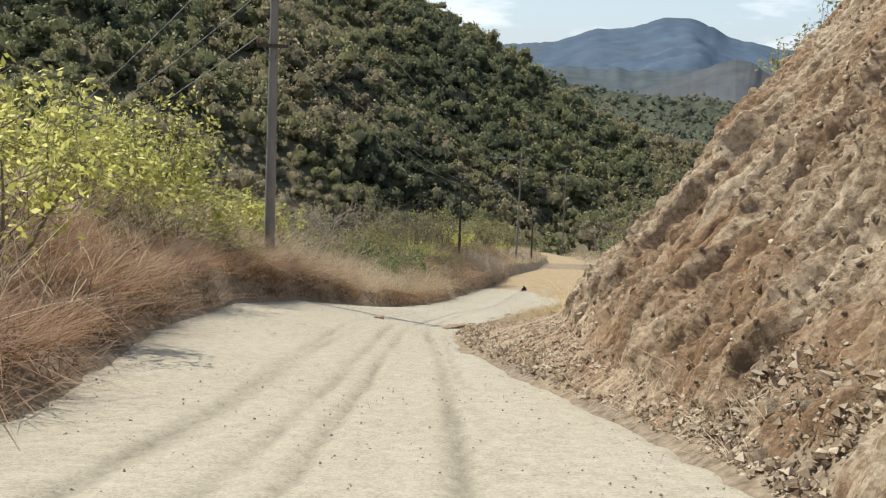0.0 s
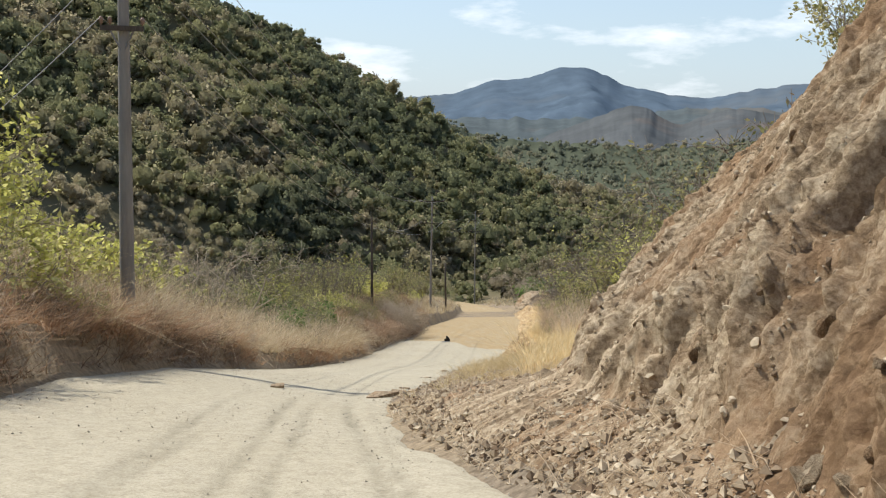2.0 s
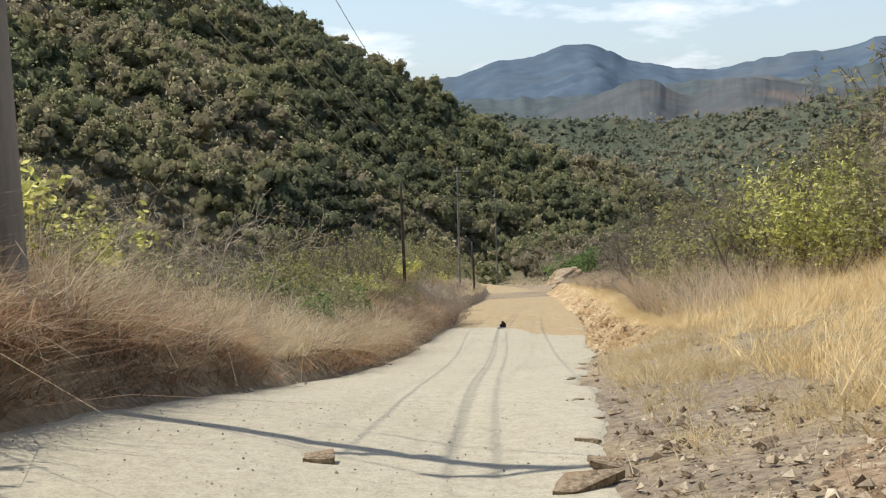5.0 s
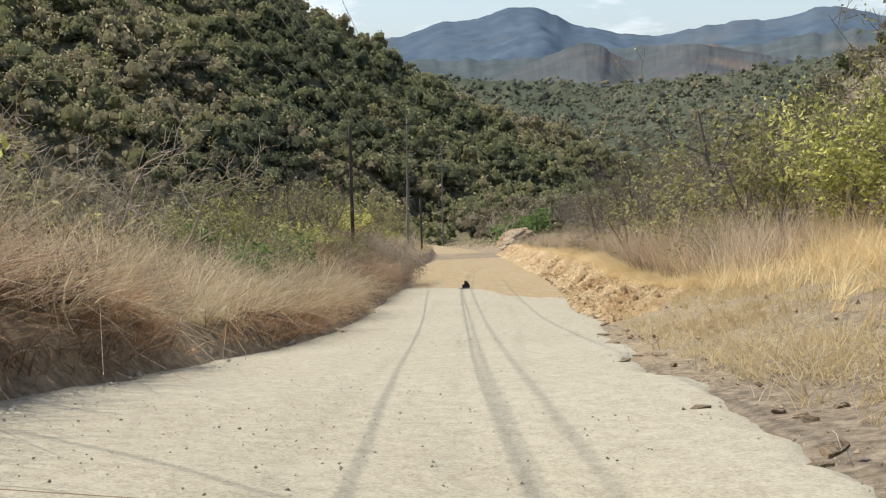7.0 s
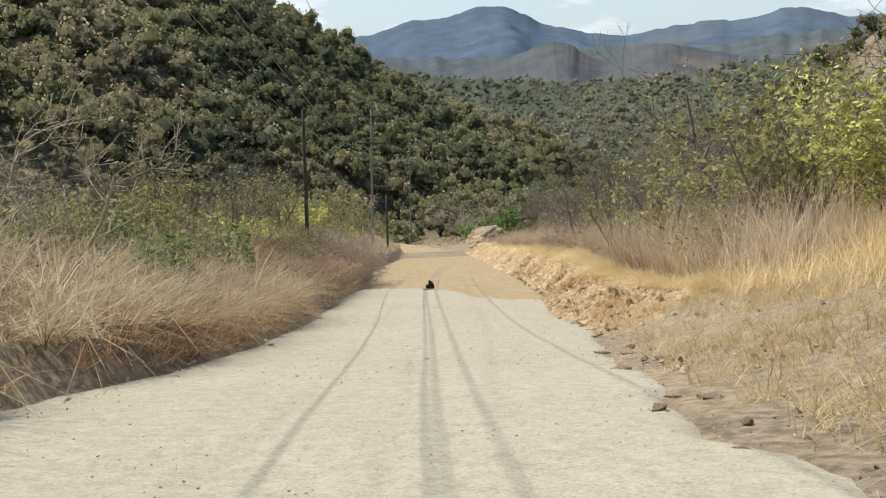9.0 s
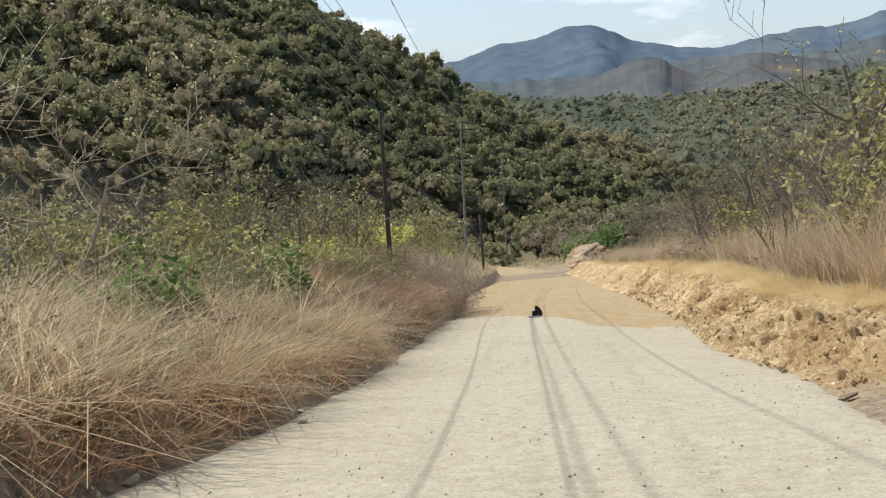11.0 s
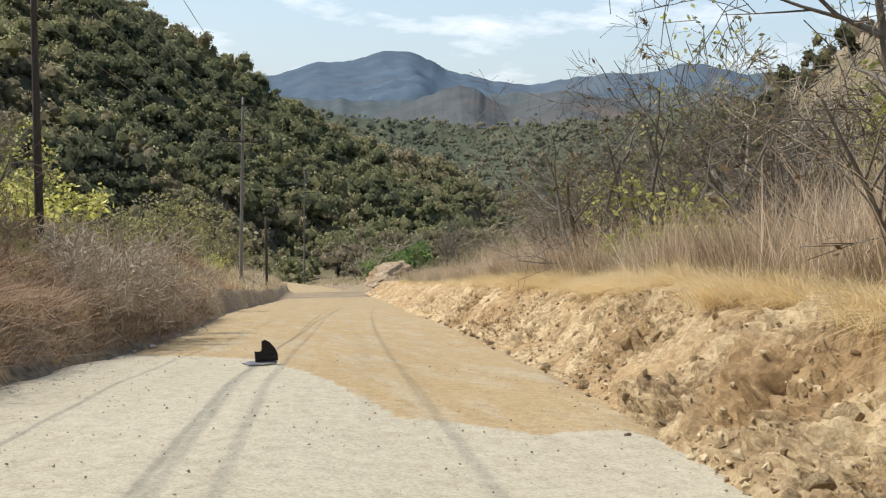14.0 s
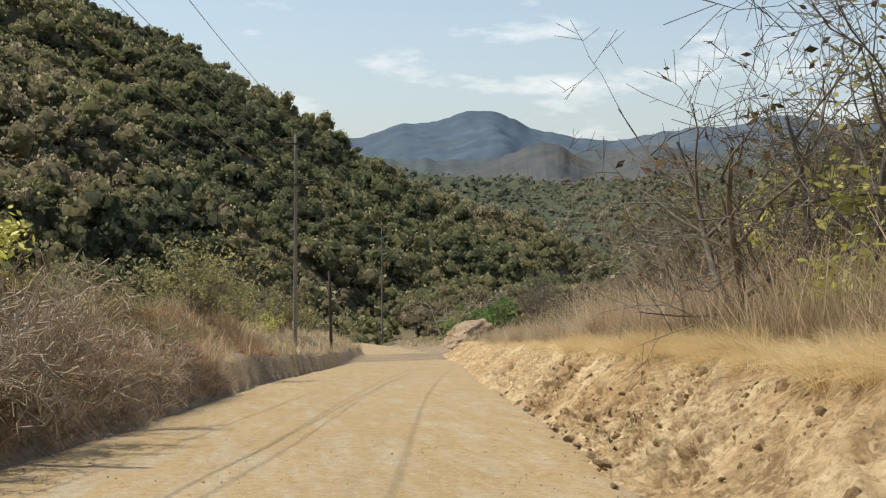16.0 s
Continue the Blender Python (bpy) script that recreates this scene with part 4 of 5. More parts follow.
    # thickets behind the verges
    for k in range(105):
        y = r.uniform(46, 200)
        left = r.random() < 0.45
        d = (3.8 + abs(r.gauss(0, 9))) if left else (5.5 + abs(r.gauss(0, 14)))
        x = float(left_x(y)) - d if left else float(right_x(y)) + d
        if left and y < 62 and d < 7 or (not left and y < 62 and x < 14) or (not left and y < 130 and d < 8.5):
            continue
        kind = r.choice(("olive", "scrub", "bare", "dry", "sapling", "scrub", "olive", "dry")) if left else r.choice(("olive", "bare", "dry", "bare", "scrub", "olive", "dead"))
        plant(kind, x, y, r.uniform(0.7, 1.15) * (1.25 if y > 120 else 1.0), r.uniform(0, 360), 0.05)
    # the brush between the bank and the foot of the hill
    for k in range(80):
        y = r.uniform(46, 118)
        d = 6 + abs(r.gauss(0, 9))
        plant(r.choice(("olive", "scrub", "sapling", "green", "olive", "scrub", "bare", "dry")), float(left_x(y)) - d, y, r.uniform(0.8, 1.3), r.uniform(0, 360), 0.05)
    # low dry shrubs on the left verge
    for k in range(60):
        y = r.uniform(12, 125)
        d = r.uniform(0.9, 5.5)
        plant(r.choice(("dry", "dry", "scrub", "dry")), float(left_x(y)) - d, y, r.uniform(0.5, 1.15) * min(1, 0.5 + 0.2 * d), r.uniform(0, 360), 0.06)
    for k in range(60):
        y = r.uniform(40, 124)
        plant("tangle", float(left_x(y)) - r.uniform(0.5, 4.0), y, r.uniform(0.5, 1.0), r.uniform(0, 360), 0.08)
    for k in range(75):
        y = r.uniform(16, 64)
        d = r.uniform(0.6, 5.0)
        plant(r.choice(("tangle", "tangle", "dry")), float(left_x(y)) - d, y, r.uniform(0.6, 1.1) * min(1, 0.6 + 0.15 * d), r.uniform(0, 360), 0.08)
    for x, y, s in ((3.7, 98.5, 0.75), (2.9, 96.2, 0.8), (4.3, 101.5, 0.7), (3.3, 93.8, 0.6), (-5.2, 45.5, 0.5), (-3.9, 51.5, 0.45), (-6.2, 30.5, 0.5), (4.3, 103.0, 1.4), (3.8, 99.4, 1.4), (4.9, 106.4, 1.3), (3.3, 95.4, 1.2), (4.2, 101.2, 1.2), (3.4, 97.2, 1.1), (2.4, 99.0, 0.9), (3.2, 105.5, 0.9), (1.0, 84.5, 0.6), (0.2, 81.0, 0.55)):
        plant("brush", x, y, s, r.uniform(0, 360), -0.28)


planting()


def grasses():
    stuff("dry_grass", blades("dry_grass", np.concatenate([verge(-1, 5, 40, 2.2, 8.0, 500, 303, 1.0, 0.0), verge(-1, 38, 80, 0.45, 8.0, 2100, 301, 1.2, 0.0), verge(-1, 72, 128, 3.6, 9.0, 450, 302, 1.0, -0.05)]), 14, 1.10, 0.0115, STRAW, 1.7, 0.6, (0.15, -0.15), 1),
          "tall straw-coloured dry grass on the bank", "dry grass")
    stuff("plume_grass", blades("plume_grass", np.concatenate([verge(-1, 44, 72, 0.5, 4.2, 120, 305, 1.0, 0.2), verge(-1, 28, 44, 1.5, 5.0, 45, 306, 1.0, 0.2)]), 55, 1.05, 0.0095, STRAW, 1.0, 0.6, (0.2, -0.15), 35, 4),
          "tall arching tufts of pale straw grass on the bank", "dry grass")
    stuff("rusty_grass", blades("rusty_grass", np.concatenate([verge(-1, 6, 52, 0.35, 4.8, 3000, 311, 1.0, 0.1), verge(-1, 50, 84, 0.12, 3.0, 450, 312, 1.3, 0.05), verge(-1, 80, 150, 0.9, 6.5, 2300, 315, 1.0, 0.15)]), 12, 0.66, 0.0115, RUST, 1.1, 0.9, (0.1, -0.1), 2),
          "matted reddish-brown dry grass on the bank", "dry grass")
    stuff("dead_brush", blades("dead_brush", np.concatenate([verge(-1, 4, 50, 0.02, 1.7, 1900, 318, 1.0, 0.35), verge(-1, 50, 82, 0.05, 2.2, 250, 319, 1.0, 0.0), verge(-1, 76, 125, 0.02, 2.6, 2200, 320, 1.1, 0.3)]) + np.array([0, 0, 0.16]), 9, 0.50, 0.0105, BRUSH, 0.5, 2.2, (0, 0), 31),
          "matted grey-brown dead twigs covering the foot of the bank", "brushwood")
    stuff("brown_thatch", blades("brown_thatch", verge(-1, 74, 150, 1.4, 6.5, 1700, 313, 1.0, 0.05), 16, 0.80, 0.0115, THATCH, 1.0, 0.7, (0.1, -0.15), 17),
          "brown matted dead grass on the bank towards the bend", "dry grass")
    stuff("green_grass", blades("green_grass", verge(-1, 30, 125, 1.6, 9.0, 1300, 317, 1.0, -0.12), 20, 0.85, 0.0070, GREENGRASS, 1.4, 0.6, (-0.1, -0.1), 12),
          "patches of greener grass among the straw", "grass")
    stuff("dead_stems", blades("dead_stems", np.concatenate([verge(-1, 8, 72, 0.8, 8.0, 1500, 321, 1.0, 0.3), verge(-1, 72, 128, 3.5, 8.0, 220, 322, 1.0, 0.3)]), 6, 1.6, 0.0105, GREYSTEM, 1.0, 0.8, (-0.1, 0), 3, 3),
          "grey dead stems standing over the dry grass", "dry stems")
    stuff("field_grass", blades("field_grass", verge(1, 36, 80, 2.6, 13.0, 3200, 331, 0.75, 0.02), 18, 0.90, 0.0090, GOLD, 0.7, 0.55, (0.15, -0.1), 4),
          "golden dry grass on the slope above the road", "dry grass")
    stuff("stubble", blades("stubble", verge(1, 37, 70, 0.5, 8.0, 1700, 337, 0.9, 0.05), 12, 0.30, 0.0065, GOLD, 0.8, 0.9, (0, 0), 14),
          "short tawny stubble on the bare bank", "dry grass")
    stuff("low_grass", blades("low_grass", verge(1, 33, 64, 0.4, 6.0, 650, 341, 1.0, -0.15), 13, 0.36, 0.0075, GOLD, 0.9, 1.0, (0, 0), 34),
          "low tawny dead grass on the bare bank", "dry grass")
    stuff("verge_grass", blades("verge_grass", verge(-1, 56, 126, 0.1, 2.2, 900, 339, 1.0, 0.05), 16, 0.5, 0.0070, TAWNY, 1.0, 0.7, (0.2, -0.1), 15),
          "low tawny grass leaning over the road's edge", "dry grass")
    r = np.random.default_rng(8)
    y = r.uniform(12, 66, 800)
    t = r.uniform(0.0, 0.9, 800)
    x = right_x(y) + t * np.minimum(np.minimum(foot_x(y), right_x(y) + 7) - right_x(y) + 0.3, 7)
    stuff("straw_litter", blades("straw_litter", on_ground(x, y, 0.06), 4, 0.22, 0.005, GREYSTEM, 0.3, 2.6, (0, 0), 16),
          "broken straw and twigs strewn over the bare earth", "litter")
    n = 3200
    y = np.where(r.uniform(0, 1, n) < 0.75, r.uniform(62, 118, n), r.uniform(60, 190, n))
    run = np.interp(y, [40, 60, 75, 100, 140], [4.0, 3.2, 2.2, 2.3, 3.0])
    x = right_x(y) + run * (0.97 + 0.16 * fbm(y * 0.9, y * 0, 3, 333)) + r.normal(0, 0.16, n)
    stuff("fringe_grass", blades("fringe_grass", on_ground(x, y, 0.08), 28, 0.46, 0.0055, GOLD, 1.6, 0.45, (-0.6, -0.25), 5),
          "golden grass hanging over the edge of the bank", "dry grass")
    n = 4600
    y = np.where(r.uniform(0, 1, n) < 0.7, r.uniform(62, 122, n), r.uniform(60, 185, n))
    x = right_x(y) + np.interp(y, [60, 75, 100, 140], [3.5, 2.45, 2.55, 3.2]) + r.exponential(2.4, n)
    stuff("stem_thicket", blades("stem_thicket", on_ground(x, y), 6, 1.75, 0.0080, GREYSTEM, 0.5, 0.5, (0, 0), 6, 3),
          "thicket of upright reddish-grey leafless stems behind the bank", "dry stems")
    n = 3600
    y = np.where(r.uniform(0, 1, n) < 0.7, r.uniform(62, 122, n), r.uniform(60, 185, n))
    x = right_x(y) + np.interp(y, [60, 75, 100, 140], [3.4, 2.4, 2.5, 3.1]) + r.exponential(2.0, n)
    stuff("brown_grass", blades("brown_grass", on_ground(x, y), 16, 0.85, 0.0065, TAWNY, 0.45, 0.4, (0, 0), 7),
          "brown dry undergrowth between leafless stems", "dry grass")
    n = 3000
    y = r.uniform(38, 135, n)
    x = left_x(y) - 6.5 - np.abs(r.normal(0, 11, n))
    stuff("slope_grass", blades("slope_grass", on_ground(x, y), 12, 1.0, 0.012, GREENGRASS, 0.6, 0.5, (0, 0), 10),
          "yellowing grass on the slope behind the bank", "dry grass")
    # wider stuff further along both sides
    n = 2600
    y = r.uniform(112, 300, n)
    side = r.uniform(0, 1, n) < 0.5
    d = 0.4 + np.abs(r.normal(0, 9, n))
    x = np.where(side, left_x(y) - d, right_x(y) + 2.5 + d)
    stuff("far_grass", blades("far_grass", on_ground(x, y), 12, 1.15, 0.020, STRAW, 0.6, 0.5, (0, 0), 9),
          "straw-coloured grass along the road towards the bend", "dry grass")


def woods_material(name, stops):
    m = leafy(name, ((0.0, (0.03, 0.04, 0.014)), (1.0, (0.1, 0.1, 0.04))), 0.9, 0.60, 0.05)
    n, l = m.node_tree.nodes, m.node_tree.links
    g = n.new("ShaderNodeNewGeometry").outputs["Random Per Island"]
    mix = n_mix(m, 0.15, n_attr(m, "tone"), g)
    col = n_ramp(m, mix, *stops)
    leaf = n_noise(m, 1.3, 7, 0.75)
    col = n_mix(m, 1.0, col, n_ramp(m, leaf, (0.36, 0.72), (0.62, 1.18)), 'MULTIPLY')
    n_bump(m, n["Principled BSDF"], leaf, 0.9, 0.7)
    for node in n:
        if node.type == 'HUE_SAT':
            for link in list(node.inputs["Color"].links):
                l.remove(link)
            l.new(col, node.inputs["Color"])
    return m


def crowns(name, x, y, size, tone, mat, seed, lobes=3, cards=30, card=0.11, tall=1.0, z=None, around=7, up=4):
    """Trees with crowns of several uneven lobes, fringed with leafy sprays, in one mesh."""
    r = np.random.default_rng(seed)
    k = len(x)
    S = size * np.clip(r.lognormal(0, 0.38, k), 0.4, 2.0)
    P = np.stack([x, y, height(x, y) if z is None else z], -1)
    C = r.normal(0, 0.40, (k, lobes, 3))
    C[..., 2] = (0.25 + 0.55 * r.uniform(0, 1, (k, lobes))) * tall
    R = r.uniform(0.24, 0.48, (k, lobes))
    own = tone[:, None] + r.normal(0, 0.07, (k, lobes))
    th = 2 * math.pi * (np.arange(around)[:, None] + 0.5 * (np.arange(up)[None] % 2)) / around
    el = np.linspace(-0.75, 1.40, up)[None] + 0 * th
    D = np.stack([np.cos(th) * np.cos(el), np.sin(th) * np.cos(el), np.sin(el)], -1)
    jag = r.uniform(0.55, 1.25, (k, lobes, around, up, 1))
    V = P[:, None, None, None] + S[:, None, None, None, None] * (C[:, :, None, None] + D[None, None] * R[:, :, None, None, None] * jag)
    N = 0.55 * np.broadcast_to(D, V.shape) + 0.35 * (C[:, :, None, None] - np.array([0, 0, 0.4 * tall])) + np.array([0, 0, 0.65]) + r.normal(0, 0.25, V.shape)
    i = np.arange(around * up).reshape(around, up)
    j = np.roll(i, -1, 0)
    F = np.stack([i[:, :-1], j[:, :-1], j[:, 1:], i[:, 1:]], -1).reshape(-1, 4)
    F = ((np.arange(k * lobes) * around * up)[:, None, None] + F[None]).reshape(-1, 4)
    T = np.repeat(own.ravel(), around * up)
    V, N = V.reshape(-1, 3), N.reshape(-1, 3)
    # sprays of leaves standing out from the lobes
    pick = r.integers(0, lobes, (k, cards))
    c = np.take_along_axis(C, pick[..., None], 1)
    rad = np.take_along_axis(R, pick, 1)[..., None]
    d = r.normal(0, 1, (k, cards, 3)) + np.array([0, 0, 0.35])
    d /= np.linalg.norm(d, axis=-1, keepdims=True)
    q = P[:, None] + S[:, None, None] * (c + d * rad * r.uniform(0.8, 1.55, (k, cards, 1)))
    face = d + r.normal(0, 0.5, d.shape)
    a = np.cross(face, r.normal(0, 1, d.shape))
    a /= np.linalg.norm(a, axis=-1, keepdims=True) + 1e-6
    b = np.cross(a, face)
    b /= np.linalg.norm(b, axis=-1, keepdims=True) + 1e-6
    h = card * S[:, None, None] * r.uniform(0.5, 1.3, (k, cards, 1))
    Q = np.stack([q - a * h, q + b * h * 0.6, q + a * h * 0.9, q - b * h * 0.7], 2).reshape(-1, 3)
    F = np.concatenate([F, len(V) + np.arange(len(Q)).reshape(-1, 4)])
    T = np.concatenate([T, np.repeat((np.take_along_axis(own, pick, 1) + r.normal(0.05, 0.11, (k, cards))).ravel(), 4)])
    N = np.concatenate([N, np.repeat((0.55 * d + 0.35 * (c - np.array([0, 0, 0.4 * tall])) + np.array([0, 0, 0.65]) + r.normal(0, 0.30, d.shape)).reshape(-1, 3), 4, 0)])
    me = mesh_of(name, np.concatenate([V, Q]), F, mat, True, {"tone": np.clip(T, 0, 1)})
    N /= np.linalg.norm(N, axis=1)[:, None] + 1e-6
    me.normals_split_custom_set_from_vertices(N.astype(np.float32).tolist())
    return me


def woods():
    mat = woods_material("scrub_leaf", ((0.05, (0.06, 0.078, 0.045)), (0.28, (0.14, 0.158, 0.082)), (0.50, (0.235, 0.235, 0.125)), (0.70, (0.34, 0.295, 0.19)), (0.92, (0.48, 0.42, 0.31))))
    # Far trees: haze is mixed into the leaf colour, paler and greyer.
    hazy = woods_material("hazed_far_leaf", ((0.05, (0.19, 0.21, 0.155)), (0.4, (0.29, 0.30, 0.205)), (0.8, (0.38, 0.355, 0.25)), (1.0, (0.45, 0.39, 0.285))))
    # Darkest stops are raised, putting the hillside's haze into the colour.
    green = woods_material("woods_leaf", ((0.05, (0.19, 0.205, 0.13)), (0.3, (0.30, 0.325, 0.175)), (0.55, (0.40, 0.395, 0.205)), (0.8, (0.47, 0.42, 0.26)), (1.0, (0.55, 0.475, 0.33))))
    r = np.random.default_rng(17)
    # the wooded spur
    n = 11500
    az, d = np.radians(r.uniform(-29, 19, n)), np.sqrt(r.uniform(115 ** 2, 545 ** 2, n))
    x, y = 5 + d * np.sin(az), 60 + d * np.cos(az)
    gaps = fbm(x / 26, y / 26, 3, 403) > -0.6
    ok = gaps & (y > 118) & ((x < left_x(np.minimum(y, 300)) - 6) | (y > 312)) & (hill(x, y) > height(x, y) - 6)
    x, y, d = x[ok], y[ok], d[ok]
    tone = np.clip(0.42 + 0.75 * fbm(x / 60, y / 60, 3, 401) + 0.22 * fbm(x / 14, y / 14, 2, 405) + r.normal(0, 0.13, len(x)), 0, 1)
    # The gully's shade is put into its trees as the darkest tone.
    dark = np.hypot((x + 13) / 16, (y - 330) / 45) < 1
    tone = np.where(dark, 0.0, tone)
    close = d < 250
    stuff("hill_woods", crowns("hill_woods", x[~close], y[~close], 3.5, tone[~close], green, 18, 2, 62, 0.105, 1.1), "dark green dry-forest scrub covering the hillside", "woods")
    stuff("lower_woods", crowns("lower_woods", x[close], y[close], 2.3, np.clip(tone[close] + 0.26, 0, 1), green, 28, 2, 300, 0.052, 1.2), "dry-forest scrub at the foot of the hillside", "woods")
    # the scrub between the road and the hill
    n = 1900
    y = 52 + 230 * r.uniform(0, 1, n) ** 1.2
    d = 6 + np.abs(r.normal(0, 34, n))
    x = left_x(y) - d
    ok = (d > 16) | ((y > 130) & (d > 8))
    x, y = x[ok], y[ok]
    tone = np.clip(0.64 + 0.35 * fbm(x / 15, y / 15, 3, 411) + r.normal(0, 0.18, len(x)), 0, 1)
    stuff("valley_scrub", crowns("valley_scrub", x, y, 1.75, tone, mat, 19, 2, 130, 0.09, 1.2), "grey-green scrub between the road and the hill", "scrub")
    # right slopes
    n = 5200
    y = r.uniform(40, 420, n)
    d = 13 + np.abs(r.normal(0, 60, n))
    x = right_x(np.minimum(y, 300)) + d
    ok = (r.uniform(0, 1, n) < 0.62) & ((y > 60) | (x > 24)) & (bare(x, y) < 0.4)
    x, y = x[ok], y[ok]
    tone = np.clip(0.66 + 0.35 * fbm(x / 30, y / 30, 3, 421) + r.normal(0, 0.18, len(x)), 0, 1)
    stuff("slope_scrub", crowns("slope_scrub", x, y, 2.1, tone, mat, 21, 2, 70, 0.10, 1.15), "brown and olive scrub on the dry slope", "scrub")
    # the road's far end and the valley floor
    n = 6500
    y = 288 + 1100 * r.uniform(0, 1, n) ** 1.5
    x = y * np.tan(np.radians(r.uniform(-8, 40, n)))
    ok = ((y > 300) | (x < 18) | (x > 38)) & (fbm(x / 60, y / 60, 3, 433) > -0.3)
    x, y = x[ok], y[ok]
    tone = np.clip(0.60 + 0.4 * fbm(x / 60, y / 60, 3, 431) + r.normal(0, 0.15, len(x)), 0, 1)
    near = y < 620
    stuff("valley_woods", crowns("valley_woods", x[near], y[near], 2.8, tone[near], green, 22, 2, 46, 0.11, 1.0), "grey-green trees on the valley floor", "woods")
    stuff("valley_groves", crowns("valley_groves", x[~near], y[~near], 3.4, tone[~near], hazy, 23, 2, 14, 0.15, 0.9), "groves further down the valley, leaf colour paled with haze", "woods")
    # the valley's far side
    P = VALLEY_SIDE[r.integers(0, len(VALLEY_SIDE), 6500)] + r.normal(0, 2.5, (6500, 3)) * np.array([1, 1, 0])
    tone = np.clip(0.45 + 0.65 * fbm(P[:, 0] / 70, P[:, 1] / 70, 3, 441) + r.normal(0, 0.15, len(P)), 0, 1)
    stuff("far_woods", crowns("far_woods", P[:, 0], P[:, 1], 3.9, tone, hazy, 24, 2, 8, 0.17, 0.8, P[:, 2]), "trees on the far side of the valley, leaf colour paled with haze", "woods")


grasses()
woods()

# ---- poles and wires ----
def lathe(rings, sides=10):
    """A round post from (radius, z) rings."""
    V, F = [], []
    for rad, z in rings:
        V += [(rad * math.cos(2 * math.pi * s / sides), rad * math.sin(2 * math.pi * s / sides), z) for s in range(sides)]
    for i in range(len(rings) - 1):
        F += [(i * sides + s, i * sides + (s + 1) % sides, (i + 1) * sides + (s + 1) % sides, (i + 1) * sides + s) for s in range(sides)]
    return V, F


def beam(a, b, w, h):
    """A squared timber from a to b."""
    a, b = Vector(a), Vector(b)
    d = (b - a).normalized()
    u = d.cross(Vector((0, 0, 1))).normalized() * (w / 2)
    v = u.cross(d).normalized() * (h / 2)
    V = [tuple(p + s * u + t * v) for p in (a, b) for s, t in ((-1, -1), (1, -1), (1, 1), (-1, 1))]
    return V, [(0, 1, 5, 4), (1, 2, 6, 5), (2, 3, 7, 6), (3, 0, 4, 7), (3, 2, 1, 0), (4, 5, 6, 7)]


ARM_ENDS = {}


def power_pole(key, x, y, top, rad, mat, label, arms=(), lean=(0, 0), across=(1, 0.12)):
    base = float(height(x, y)) - 0.3
    tall = top - base
    root = tagged(new("power_pole"), label, "power pole", "power poles")
    root.matrix_basis = pose(x, y, base, lean[0], lean[1], 0)
    rings = [(rad * (1 - 0.38 * k / 8), tall * k / 8) for k in range(9)] + [(0.001, tall + 0.02)]
    part("post", mesh_of("post", *lathe(rings), mat), root)
    ax = Vector((across[0], across[1], 0)).normalized()
    ends = []
    for drop, half in arms:
        z = tall - drop
        part("crossarm", mesh_of("crossarm", *beam(ax * -half + Vector((0, -rad, z)), ax * half + Vector((0, -rad, z)), 0.11, 0.13), POLEWOOD, False), root)
        for s in (-1, 1):
            part("brace", mesh_of("brace", *beam(ax * (0.55 * half * s) + Vector((0, -rad, z - 0.05)), Vector((0, -rad * 0.5, z - 0.65)), 0.04, 0.04), STEEL, False), root)
        for u in (-0.95, -0.55, 0.95):
            p = ax * (half * u) + Vector((0, -rad, z + 0.06))
            V, F = lathe([(0.02, 0), (0.02, 0.05), (0.065, 0.06), (0.05, 0.11), (0.07, 0.13), (0.04, 0.22), (0.001, 0.24)], 7)
            part("insulator", mesh_of("insulator", [(vx + p.x, vy + p.y, vz + p.z) for vx, vy, vz in V], F, CERAMIC), root)
            ends.append(root.matrix_basis @ (p + Vector((0, 0, 0.22))))
    ARM_ENDS[key] = ends
    return root


power_pole("near", -6.03, 42.0, 4.3, 0.21, CONCRETE, "tapered grey concrete power pole rising from the dry grass", ((0.35, 1.2), (3.3, 0.55)), (0, 0.8))
power_pole("mid", 1.47, 101.9, -9.2, 0.13, POLEWOOD, "thin dark wooden pole without crossarms on the grassy bank", (), (0, 0))
power_pole("cross", 10.75, 164.5, -11.7, 0.17, CONCRETE, "tall grey power pole with two wooden crossarms", ((0.7, 1.75), (3.8, 1.7)), (0, 0.8))
power_pole("bend", 32.3, 300.0, -24.9, 0.20, CONCRETE, "distant power pole with stacked crossarms at the bend", ((0.6, 2.0), (2.4, 1.5), (5.4, 1.9)), (0, 0))
power_pole("side", -32.0, 74.0, -9.5, 0.14, POLEWOOD, "dark wooden pole standing in the scrub below the road", ((0.4, 0.9),), (0, 0), (0.8, 0.6))


def post(x, y, tall, rad, label):
    root = tagged(new("wooden_post"), label, "post", "wooden posts")
    root.matrix_basis = pose(x, y, float(height(x, y)) - 0.3, 1.5, -1.0, 0)
    part("shaft", mesh_of("shaft", *lathe([(rad, 0), (rad * 1.05, 0.4), (rad * 0.95, tall * 0.6), (rad * 0.85, tall), (0.001, tall + 0.03)], 8), POLEWOOD), root)


post(14.9, 187.0, 8.2, 0.15, "short dark wooden post beside the road at the bend")
for k in range(7):
    post(40 + 2.4 * k, 176 + 0.8 * k, 2.1, 0.10, "weathered fence post in the brush")


